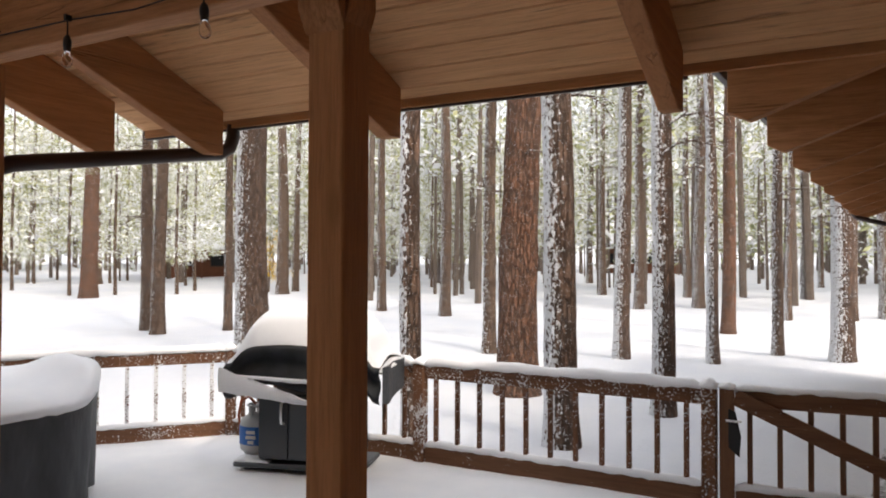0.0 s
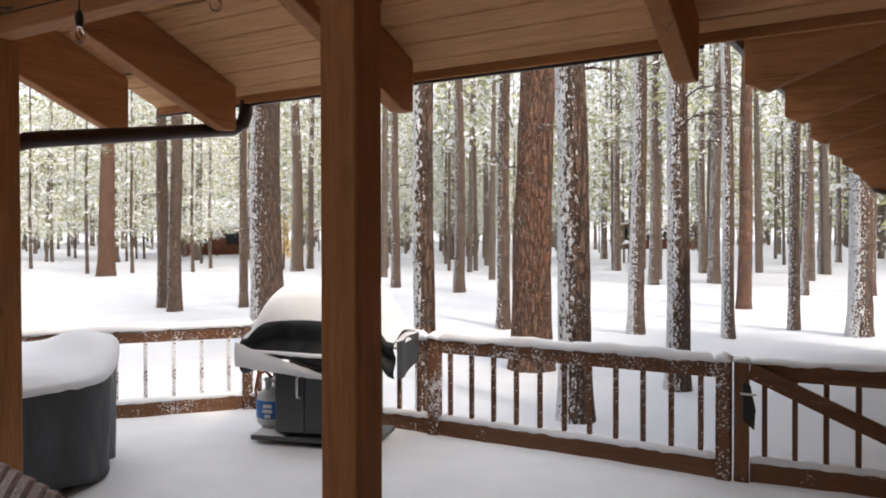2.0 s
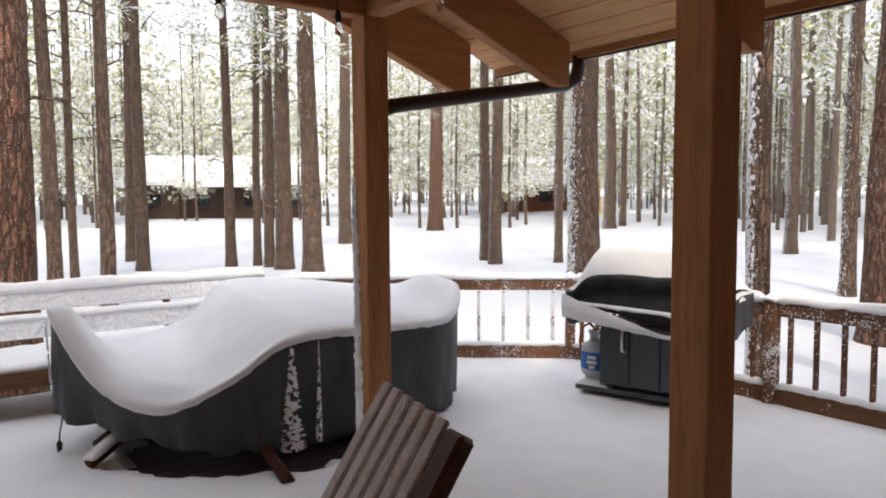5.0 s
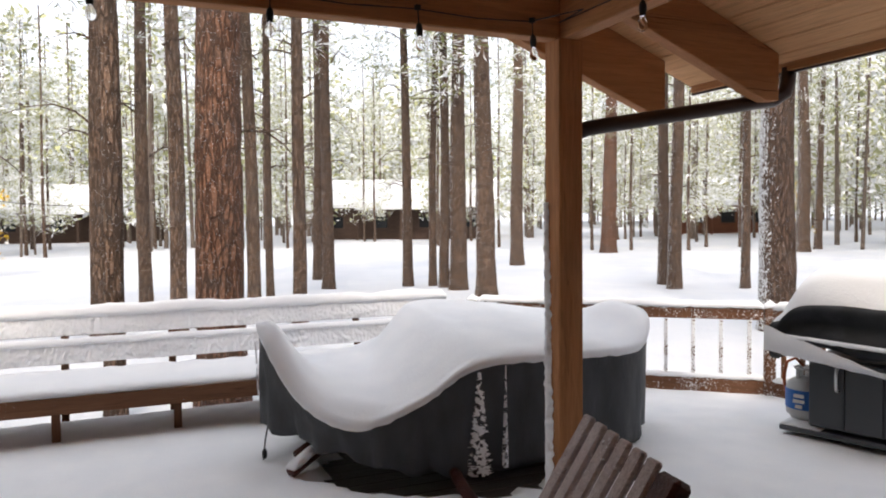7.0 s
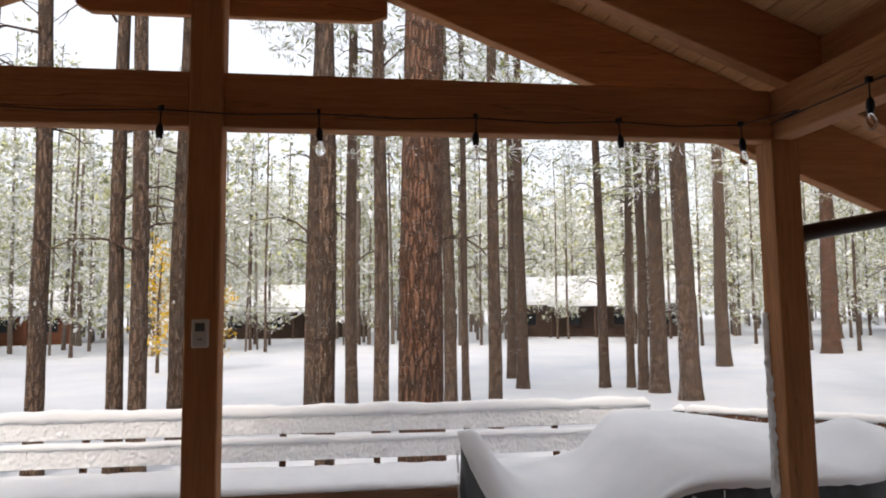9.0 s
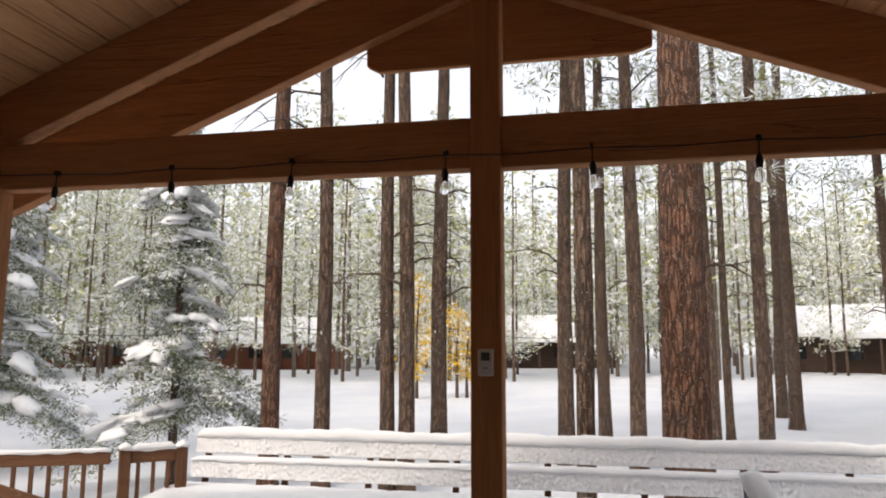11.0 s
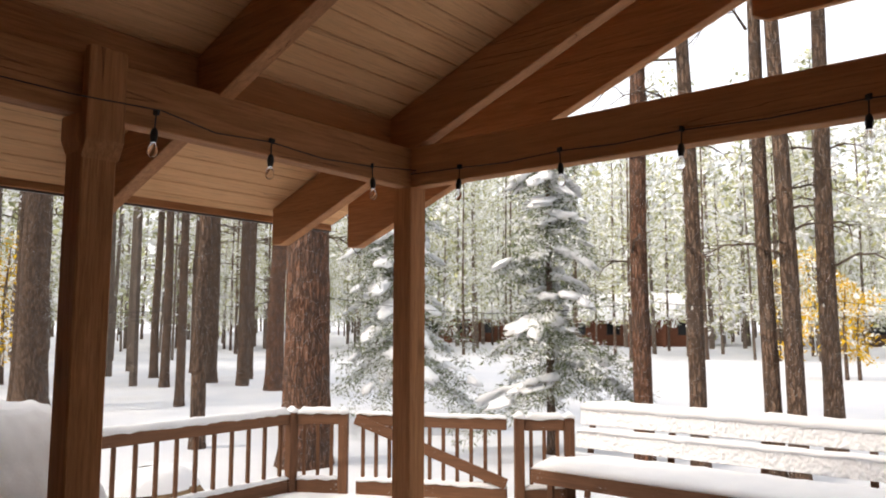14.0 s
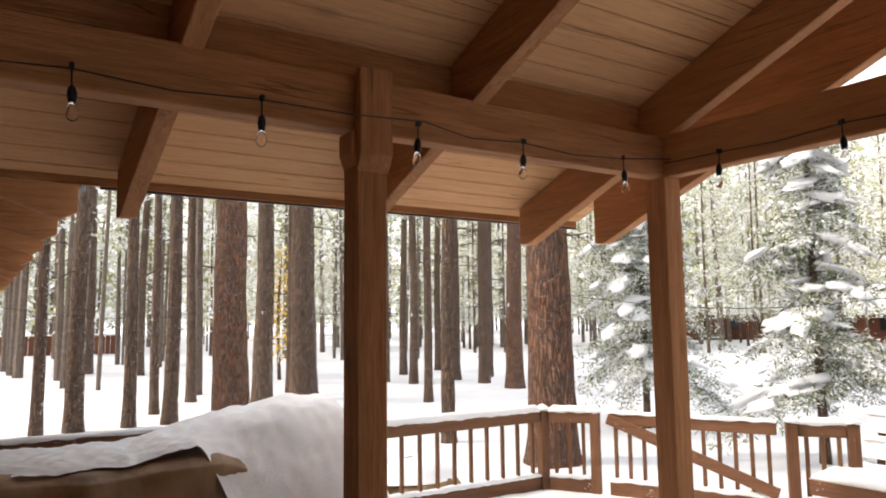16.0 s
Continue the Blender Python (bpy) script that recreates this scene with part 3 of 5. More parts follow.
# ---- string lights ----
def build_lights():
    top = thing("string_lights", "black cable of hanging clear bulbs along the porch beams", "string lights", at=(0, 0, 2.66))
    xs_s = [4.3, 3.95, 3.28, 2.57, 1.81, 1.17, 0.43]
    ys = [-2.33, -1.65, -0.98, -0.19, 0.50, 1.23, 1.93, 2.56]
    xs_n = [0.77, 1.55, 2.45, 3.2, 3.8, 4.3]
    hooks = [(x, -W + 0.062, 1) for x in xs_s] + [(0.062, y, 0) for y in ys] + [(x, W - 0.062, -1) for x in xs_n]
    line = []
    for i, (x, y, s) in enumerate(hooks):
        if i == 7:
            line.append((0.066, -W + 0.068, 0.01))
        if i == 15:
            line.append((0.066, W - 0.068, 0.01))
        line.append((x, y, 0.0))
        if i + 1 < len(hooks):
            nx, ny, _ = hooks[i + 1]
            if abs(nx - x) + abs(ny - y) > 0.5:
                mx, my = (x + nx) / 2, (y + ny) / 2
                if s == 0 and abs(ny - y) > 0.5:
                    mx = 0.09
                line.append((mx, my, -0.022))
    for i, p in enumerate(line):
        if abs(p[0] - XM_S) < 0.45 and p[1] < 0:
            line[i] = (p[0], -W + 0.13, p[2])
        if abs(p[0] - XM_N) < 0.55 and p[1] > 0:
            line[i] = (p[0], W - 0.13, p[2])
    part("cable", tube_bm(line, 0.0035, 6), BLACK, top, "thin black cable")
    sock = glass = None
    for x, y, s in hooks:
        dx, dy = (0.02, 0.0) if s == 0 else (0.0, 0.02 * s)
        if sock is None:
            bm = tube_bm([(0, 0, 0.012), (0, 0, -0.075)], 0.0035, 6)
            me2 = bpy.data.meshes.new("t")
            q = lathe_bm([(0.006, -0.07), (0.013, -0.08), (0.017, -0.095), (0.017, -0.118), (0.0145, -0.12), (0.0145, -0.134), (0.010, -0.135)], 12)
            q.to_mesh(me2)
            q.free()
            bm.from_mesh(me2)
            q = box_bm((-0.016, -0.008, -0.012), (0.016, 0.008, 0.014), 0.003)
            q.to_mesh(me2)
            q.free()
            bm.from_mesh(me2)
            bpy.data.meshes.remove(me2)
            o = part("socket", bm, BLACK, top, "black socket on a short drop")
            sock = o.data
            g = part("bulb", lathe_bm([(0.008, -0.135), (0.012, -0.142), (0.020, -0.160), (0.0225, -0.176), (0.020, -0.190), (0.011, -0.201), (0.002, -0.204)], 14), GLASS, o, "clear glass bulb", True)
            glass = g.data
        else:
            o = new("socket", sock)
            o.parent = top
            g = new("bulb", glass)
            g.parent = o
        o.location = (x + dx, y + dy, 0)
        o.rotation_euler = (random.uniform(-0.08, 0.08), random.uniform(-0.08, 0.08), random.uniform(0, 3))


build_lights()

# small thermometer on the king post
th = thing("wall_thermometer", "small beige plastic digital thermometer on the post", "thermometer", at=(H + 0.003, 0.0, 1.665))
part("case", box_bm((0, -0.036, -0.062), (0.022, 0.036, 0.062), 0.006), WHITE, th)
part("display", box_bm((0.0235, -0.020, 0.008), (0.026, 0.020, 0.045), 0.001), mat("grey_lcd", (0.10, 0.12, 0.11), 0.2)[0], th, "grey display")
part("mark", box_bm((0.0235, -0.012, -0.03), (0.0245, 0.012, -0.022), 0), mat("printed_grey", (0.3, 0.3, 0.3), 0.6)[0], th)

# downspouts
ds = thing("downspout", "dark brown round downspout from the eave to the porch post", "downspout", at=(0.16, 4.16, 2.235))
part("pipe", tube_bm([(-0.02, 0.13, 0.30), (-0.025, 0.13, 0.22), (-0.035, 0.11, 0.15), (-0.06, 0.04, 0.105), (-0.07, -0.10, 0.085), (-0.133, -1.16, -0.093), (-0.145, -1.225, -0.105), (-0.20, -1.245, -0.12), (-0.28, -1.245, -0.14), (-0.295, -1.245, -0.22), (-0.295, -1.245, -2.32)], 0.043, 14), GUTTER, ds, smooth=True)
ds = thing("downspout", "dark brown round downspout under the house eave", "downspout", at=(3.75, 14.5, 2.4))
part("pipe", tube_bm([(0, 0, 0.25), (0, 0, 0.1), (0.05, 0.0, 0.02), (0.8, 0.0, -0.2), (1.2, 0, -0.3)], 0.04, 10), GUTTER, ds, smooth=True)


# ---- grill ----
def build_grill():
    g = thing("gas_grill", "dark grey gas grill cart heaped with snow, cover pulled half over", "grill", at=(-0.14, 5.53, 0.0), rz=18)
    part("cart_body", box_bm((-0.41, -0.22, 0.10), (0.34, 0.26, 0.62), 0.01), GRILL, g)
    part("base_shelf", box_bm((-0.62, -0.24, 0.035), (0.44, 0.28, 0.075), 0.008), GRILL, g, "dark base shelf dusted with snow")
    part("base_snow", snow_bar_bm((-0.62, 0.0, 0.075), (-0.33, 0.0, 0.075), 0.44, 0.03, 2.2), SNOW, g, smooth=True)
    for x0, x1 in ((-0.405, -0.165), (-0.155, 0.085), (0.095, 0.335)):
        d = part("door", box_bm((x0, -0.238, 0.115), (x1, -0.221, 0.60), 0.004), GRILL, g, "dark enamel cabinet door")
    for x in (-0.205, -0.115):
        h = tube_bm([(x, -0.238, 0.56), (x, -0.268, 0.55), (x, -0.275, 0.51), (x, -0.275, 0.45), (x, -0.268, 0.40), (x + 0.01, -0.238, 0.39)], 0.011, 8)
        part("handle", h, STEEL, g, "chrome handle", True)
    for x, y in ((-0.40, -0.2), (0.40, -0.2), (-0.40, 0.22), (0.40, 0.22)):
        part("caster", lathe_bm([(0.02, -0.035), (0.035, -0.03), (0.035, 0.03), (0.02, 0.035)], 12), BLACK, g)
        o = g.children[-1]
        o.matrix_basis = pose(x, y, 0.005, 90, 0, 0)
    # cover: sagging cloth with a deep fold over the shelves and the lid
    def top_z(x):
        lid = 0.88 + 0.15 * max(0.0, 1 - (x / 0.56) ** 6) if abs(x) < 0.56 else 0.88
        return lid - 0.05 * max(0.0, abs(x) - 0.56) / 0.2
    def cover(u, v):
        x = -0.62 + 1.24 * u
        dz = 0.265 + 0.10 * (1 - abs(2 * u - 1)) + 0.015 * math.sin(u * 13)
        if v < 0.36:
            q = v / 0.36
            y, z = -0.375 - 0.014 * math.sin(u * 19) - 0.035 * math.sin(q * 9), top_z(x) - dz * (1 - q)
        elif v > 0.64:
            q = (v - 0.64) / 0.36
            y, z = 0.32, top_z(x) - dz * q
        else:
            q = (v - 0.36) / 0.28
            y, z = -0.36 + 0.68 * q, top_z(x) + 0.05 * math.sin(q * math.pi)
        return (x, y, z)
    bm = grid_bm(40, 36, cover)
    bmesh.ops.solidify(bm, geom=bm.faces[:], thickness=0.008)
    part("cover", bm, COVER, g, "dark grey cover sagging in folds", True)
    for sx in (-0.62, 0.62):
        bm = grid_bm(10, 10, lambda u, v: (sx + (0.012 if sx > 0 else -0.012) * (1 + math.sin(u * 9)), -0.355 + 0.67 * u, 0.87 - v * (0.27 + 0.03 * math.sin(u * 5))))
        part("cover_side", bm, COVER, g, smooth=True)
    # heaped snow
    def heap(u, v):
        a, b = 2 * u - 1, 2 * v - 1
        x, y = 0.63 * a, -0.02 + 0.36 * b
        e = (max(0.0, 1 - abs(a) ** 5) * max(0.0, 1 - abs(b) ** 4)) ** 0.5
        bumpz = 0.09 + 0.20 * math.exp(-((a * 1.28) ** 6)) + 0.02 * noise.noise((x * 4, y * 4, 8))
        return (x, y, top_z(x) - 0.0 + e * bumpz - (0.03 if e < 0.05 else 0))
    part("snow_mound", grid_bm(50, 24, heap), SNOW, g, "thick rounded heap of snow", True)
    part("fold_snow", snow_bar_bm((-0.54, -0.415, 0.775), (0.45, -0.425, 0.735), 0.04, 0.018, 5.0), SNOW, g, smooth=True)
    part("fold_snow", snow_bar_bm((-0.61, -0.375, 0.655), (0.30, -0.385, 0.555), 0.035, 0.018, 6.0), SNOW, g, smooth=True)
    def flap(u, v):
        x = -0.635 + 0.80 * u
        z = 0.660 - 0.075 * u + 0.19 * (1 - u) * v + 0.012 * noise.noise((u * 9, v * 2, 3))
        return (x, -0.455 - 0.012 * math.sin(math.pi * v) + 0.05 * u, z)
    part("flap_snow", grid_bm(30, 6, flap), SNOW, g, "snow plastered on the lower fold of the cover", True)
    # gas bottle on its shelf
    t = thing("gas_bottle", "white propane bottle with a blue label on the grill shelf", "gas bottle", at=(-0.625, 5.372, 0.085), rz=18)
    part("body", lathe_bm([(0.10, 0.0), (0.12, 0.02), (0.12, 0.035), (0.148, 0.05), (0.154, 0.09), (0.154, 0.24), (0.14, 0.29), (0.09, 0.325), (0.04, 0.335)], 28), TANK, t, smooth=True)
    part("label_band", lathe_bm([(0.1545, 0.10), (0.156, 0.101), (0.156, 0.245), (0.1545, 0.246)], 28), BLUE, t, "blue printed label")
    for z, wd in ((0.205, 0.075), (0.165, 0.085), (0.125, 0.05)):
        part("label_mark", box_bm((-wd / 2, -0.161, z - 0.013), (wd / 2, -0.1565, z + 0.013), 0), WHITE, t, "white lettering shown as a bar")
    part("collar", tube_bm([(0.09 * math.cos(a), 0.09 * math.sin(a), 0.40) for a in np.linspace(0.4, 5.9, 16)], 0.009, 6), TANK, t, smooth=True)
    for a in (0.6, 2.6, 4.2, 5.6):
        part("collar_strut", box_bm((0.08 * math.cos(a) - 0.015, 0.08 * math.sin(a) - 0.015, 0.31), (0.08 * math.cos(a) + 0.015, 0.08 * math.sin(a) + 0.015, 0.40), 0.003), TANK, t)
    part("valve", lathe_bm([(0.018, 0.33), (0.018, 0.38), (0.03, 0.385), (0.03, 0.41), (0.01, 0.412)], 12), STEEL, t)
    part("hose", tube_bm([(-0.02, 0, 0.40), (-0.10, 0.02, 0.46), (-0.17, 0.03, 0.42), (-0.20, 0.04, 0.30), (-0.19, 0.05, 0.18)], 0.012, 8), mat("orange_hose", (0.30, 0.07, 0.02), 0.5)[0], t, "orange gas hose", True)


build_grill()


# ---- covered table ----
# x, y, height of the cloth's edge, height of its hem, height of the snow within
RIM = [(-1.68, 1.42, 0.92, 0.24), (-1.30, 1.60, 0.50, 0.20), (-0.92, 1.88, 0.36, 0.13), (-0.74, 2.25, 0.52, 0.06), (-0.70, 2.62, 0.725, 0.03),
       (-0.72, 3.30, 0.725, 0.05), (-0.88, 3.98, 0.715, 0.04), (-1.42, 4.38, 0.90, 0.06), (-2.15, 4.15, 0.80, 0.06), (-2.62, 3.45, 0.86, 0.08), (-2.68, 2.90, 0.88, 0.10), (-2.60, 2.62, 0.64, 0.10), (-2.42, 2.20, 0.57, 0.12), (-2.15, 1.72, 0.60, 0.18)]


def build_covered_table():
    t = thing("covered_patio_table", "patio dining set under a dark grey cover, sagging under deep snow", "covered table", at=(-1.55, 2.85, 0))
    off = np.array((-1.55, 2.85, 0, 0))
    P = np.array(RIM) - off
    m, n = len(P), 144
    rims = []
    for i in range(n):
        s = i / n * m
        k, f = int(s), s - int(s)
        a, b, c, d = P[(k - 1) % m], P[k % m], P[(k + 1) % m], P[(k + 2) % m]
        rims.append(0.5 * ((2 * b) + (c - a) * f + (2 * a - 5 * b + 4 * c - d) * f * f + (3 * b - a - 3 * c + d) * f ** 3))
    rims = np.array(rims)
    rows = 12
    bm = bmesh.new()
    vs = []
    for i, (x, y, z, hm) in enumerate(rims):
        r = math.hypot(x, y)
        col = []
        for j in range(rows + 1):
            f = j / rows
            fold = f * (0.030 * math.sin(i * 0.55) + 0.022 * math.sin(i * 1.31 + 1)) + 0.012 * noise.noise((i * 0.35, f * 3, 2))
            q = 1 + (0.012 + fold - 0.03 * f) / r
            col.append(bm.verts.new((x * q, y * q, z + 0.005 - f * (z - hm - 0.02 * math.sin(i * 0.8)))))
        vs.append(col)
    for i in range(n):
        for j in range(rows):
            bm.faces.new((vs[i][j], vs[i][j + 1], vs[(i + 1) % n][j + 1], vs[(i + 1) % n][j]))
    bmesh.ops.recalc_face_normals(bm, faces=bm.faces[:])
    bmesh.ops.solidify(bm, geom=bm.faces[:], thickness=0.006)
    part("cover", bm, COVER, t, "dark grey waterproof cover hanging in folds", True)
    def ease(q):
        q = min(1.0, max(0.0, q))
        return q * q * (3 - 2 * q)
    def height(x, y):
        """Snow on the table: a raised end, a deep sag between table and chair, a horn over each chair back."""
        x, y = x - 1.55, y + 2.85
        back = min(1.0, max(0.0, (-0.75 - x) / 1.9))
        plateau = 0.765 + 0.135 * back - 0.045 * ease((y - 3.35) / 0.5)
        sag = 0.42 + 0.14 * back
        mid, half = 2.40 + 0.20 * back, 0.40 - 0.17 * back
        s = ease((y - mid + half) / (2 * half))
        horn = 0.44 * math.exp(-((x + 1.72) / 0.34) ** 2 - ((y - 1.42) / 0.30) ** 2) + 0.20 * math.exp(-((x + 1.48) / 0.34) ** 2 - ((y - 4.30) / 0.26) ** 2)
        return sag * (1 - s) + plateau * s + horn
    bm = bmesh.new()
    prev = None
    K = 30
    for k in range(K + 1):
        f = (k / K) ** 1.25
        ring = []
        for i, (x, y, z, hm) in enumerate(rims):
            r = math.hypot(x, y)
            grow = 1 + 0.028 / r
            if k == 0:
                p = (x * grow * 0.995, y * grow * 0.995, z - 0.018 + 0.012 * noise.noise((i * 0.9, 0, 0)))
            elif k == 1:
                p = (x * grow, y * grow, z + 0.022)
            else:
                qx, qy = x * (1 - f), y * (1 - f)
                rise = 0.045 * min(1.0, ((k - 1) / 3.0)) ** 0.6
                q = ease(f / 0.16)
                p = (qx, qy, (z + 0.035) * (1 - q) + (height(qx, qy) + 0.02) * q + 0.3 * rise + 0.010 * noise.noise((qx * 4, qy * 4, 1)))
                if k < 3:
                    p = (p[0], p[1], max(z + 0.03, p[2]))
            ring.append(bm.verts.new(p))
        if prev:
            for i in range(n):
                bm.faces.new((prev[i], prev[(i + 1) % n], ring[(i + 1) % n], ring[i]))
        prev = ring
    bmesh.ops.remove_doubles(bm, verts=bm.verts[:], dist=1e-4)
    bmesh.ops.recalc_face_normals(bm, faces=bm.faces[:])
    bmesh.ops.smooth_vert(bm, verts=[v for v in bm.verts if not v.is_boundary], factor=0.5, use_axis_x=False, use_axis_y=False, use_axis_z=True)
    part("snow_layer", bm, SNOW, t, "deep smooth snow sagging into the cover", True)
    # snow caught in the folds
    for i0, wd, lo in ((41, 0.085, 0.02), (44, 0.026, 0.05), (2, 0.035, 0.25)):
        x, y, z, hm = rims[i0]
        r = math.hypot(x, y)
        tx, ty = -y / r, x / r
        def streak(u, v):
            w = wd * (0.12 + 0.88 * v) * max(0.1, 0.85 + 0.40 * noise.noise((v * 37, u * 9, i0)) + 0.55 * noise.noise((v * 95, u * 9, i0)))
            q = 1 + (0.040 + 0.012 * math.sin(math.pi * u) - 0.015 * v) / r
            return (x * q + tx * w * (u - 0.5) * 2, y * q + ty * w * (u - 0.5) * 2, z - 0.02 - v * (z - hm - lo))
        bm = grid_bm(14, 150, streak)
        gone = [f for f in bm.faces if noise.noise(f.calc_center_median() * 34) + 0.5 * noise.noise(f.calc_center_median() * 90) > 0.16]
        bmesh.ops.delete(bm, geom=gone, context="FACES")
        part("fold_snow", bm, SNOW, t, "snow clinging in a fold", True)
    # chair legs and tie cord that show under the hem
    for a, b, c in (((0.33, -1.32, 0.035), (0.15, -1.05, 0.13), (-0.05, -0.75, 0.30)), ((0.02, -1.22, 0.035), (-0.08, -1.02, 0.12), (-0.20, -0.80, 0.30)), ((1.24, -0.44, 0.0), (0.98, -0.42, 0.04), (0.70, -0.38, 0.09))):
        part("leg", tube_bm([a, b, c], 0.038, 10), CHAIR, t, "dark curved chair leg", True)
    part("leg_snow", snow_bar_bm((0.34, -1.33, 0.06), (0.19, -1.11, 0.14), 0.07, 0.03, 4.0), SNOW, t, "snow along a leg", True)
    part("cord", tube_bm([(-0.10, -1.39, 0.24), (-0.12, -1.41, 0.12), (-0.09, -1.42, 0.06), (-0.07, -1.43, 0.01)], 0.006, 6), BLACK, t, "black tie cord")
    part("cord_lock", lathe_bm([(0.006, 0.0), (0.016, 0.01), (0.018, 0.05), (0.008, 0.07)], 10, (-0.08, -1.42, 0.015)), BLACK, t)


build_covered_table()


# ---- slatted chair ----
def build_chair():
    c = thing("slatted_chair", "dark brown slatted wooden lounge chair dusted with snow", "chair", at=(1.38, 1.85, 0), rz=-5)
    m = Matrix.Translation((0, 0.0, 0.38)) @ pose(0, 0, 0, 57, 0, 0)
    for k in range(6):
        x = -0.295 + k * 0.088
        part("back_slat", box_bm((x - 0.034, -0.1, -0.012), (x + 0.034, 0.62 - 0.006 * k, 0.012), 0.008, m), CHAIR_DUST, c, "slat dusted with snow")
        part("seat_slat", box_bm((x - 0.034, -0.50, 0.35), (x + 0.034, 0.0, 0.374), 0.006), CHAIR_DUST, c)
    for x in (-0.36, 0.30):
        part("front_leg", box_bm((x - 0.03, -0.5, -0.02), (x + 0.03, -0.43, 0.349), 0.006), CHAIR, c)
        part("rear_leg", box_bm((x - 0.03, 0.05, -0.02), (x + 0.03, 0.13, 0.42), 0.006), CHAIR, c)
    part("back_stile", box_bm((0.186, -0.12, -0.055), (0.300, 0.572, 0.016), 0.016, m), CHAIR, c)
    for q in (0.10, 0.50):
        part("back_rail", box_bm((-0.33, q, -0.045), (0.184, q + 0.06, -0.0125), 0.005, m), CHAIR, c)


build_chair()


# ---- covered sofa on the south side ----
def build_south_cover():
    t = thing("covered_sofa", "outdoor sofa under a tan cover, half buried in drifted snow", "covered sofa", at=(2.7, -4.7, 0))
    prof = [(-0.50, 0.02), (-0.52, 0.60), (-0.48, 0.88), (-0.30, 0.94), (0.10, 0.95), (0.38, 0.955), (0.48, 0.90), (0.50, 0.50), (0.53, 0.02)]
    def body(u, v):
        x = -0.60 + 2.28 * u
        q = v * 8
        i = min(int(q), 7)
        f = q - i
        y = prof[i][0] * (1 - f) + prof[i + 1][0] * f
        z = prof[i][1] * (1 - f) + prof[i + 1][1] * f
        fold = 0.030 * math.sin(u * 26 + z * 5) + 0.03 * noise.noise((u * 14, z * 3, 4))
        return (x, y * min(1.0, 0.94 + 0.8 * u) + (fold * min(1.0, 5 * u) if v > 0.6 else 0), z * min(1.0, 0.96 + 0.6 * u) + 0.015 * math.sin(u * 13))
    part("cover", grid_bm(90, 36, body), TAN, t, "tan waterproof cover in loose folds", True)
    def drift(u, v):
        x = -1.62 + 3.44 * u                       # from the buried end to the open one
        k = min(1.0, max(0.0, (x + 0.66) / 0.36))   # 0 in the drift, 1 where the cover shows
        k = k * k * (3 - 2 * k)
        crest = 1.215 - 0.215 * min(1.0, max(0.0, (x + 0.95) / 0.95))
        if x < -1.34:
            crest *= max(0.02, 1 - ((-1.34 - x) / 0.28) ** 2) ** 0.5
        back, front = -0.56, 0.95 * (1 - k) + (0.39 + 0.05 * noise.noise((x * 6, 0, 0))) * k
        if v < 0.35:
            q = v / 0.35
            y, z = back + q * 0.30, crest * (0.80 + 0.20 * math.sin(q * math.pi / 2))
        elif v < 0.55:
            q = (v - 0.35) / 0.2
            y, z = back + 0.30 + q * (0.25 + 0.10 * k), crest - 0.02 * q
        else:
            q = (v - 0.55) / 0.45
            y0 = back + 0.55 + 0.10 * k
            y = y0 + q * (front - y0)
            zd = (crest - 0.02) * (1 - q ** 1.6 * 0.80)
            zs = crest - 0.02 - 0.03 * q ** 3
            z = zd * (1 - k) + zs * k
        return (x, y, z + 0.026 * noise.noise((x * 4, y * 4, 5)) + 0.014 * noise.noise((x * 13, y * 13, 5)) + 0.006 * noise.noise((x * 40, y * 40, 5)))
    part("snow_drift", grid_bm(150, 80, drift), SNOW, t, "thick drift of snow over the cover", True)


build_south_cover()


def build_latch():
    g = thing("gate_latch", "black metal gate latch plate on the gate post", "latch", at=(P3N[0] + 0.165, P3N[1] - 0.035, 0.0))
    part("plate", prism_bm([(-0.035, 0.42), (0.035, 0.36), (0.045, 0.50), (0.01, 0.66), (-0.035, 0.68)], 1, -0.03, -0.022, 0.002), BLACK, g)
    part("bolt", tube_bm([(-0.05, -0.035, 0.60), (0.05, -0.035, 0.60)], 0.008, 8), STEEL, g)


build_latch()


# ---- trees ----
def trunk_bm(r, height, seed, sides=20, step=0.25, wob=0.04):
    bm = bmesh.new()
    rings = []
    z = -0.35
    zs = []
    while z < height:
        zs.append(z)
        z += step if z < 5 else step * 3
    zs.append(height)
    for z in zs:
        f = max(0.0, z) / height
        rr = r * (1 - 0.62 * f) * (1 + 0.22 * math.exp(-max(z, 0) * 3.5))
        cx = wob * math.sin(z * 0.5 + seed) * min(1, max(z, 0) * 0.3)
        cy = wob * math.cos(z * 0.37 + seed * 2) * min(1, max(z, 0) * 0.3)
        ring = []
        for k in range(sides):
            a = k * math.tau / sides
            n = noise.noise((math.cos(a) * 3 + seed, math.sin(a) * 3, z * 1.1)) * 0.06 + noise.noise((math.cos(a) * 8 + seed, math.sin(a) * 8, z * 3)) * 0.05
            q = rr * (1 + n)
            ring.append(bm.verts.new((cx + q * math.cos(a), cy + q * math.sin(a), z)))
        rings.append(ring)
    for a, b in zip(rings, rings[1:]):
        for k in range(sides):
            bm.faces.new((a[k], a[(k + 1) % sides], b[(k + 1) % sides], b[k]))
    bm.faces.new(rings[-1])
    return bm


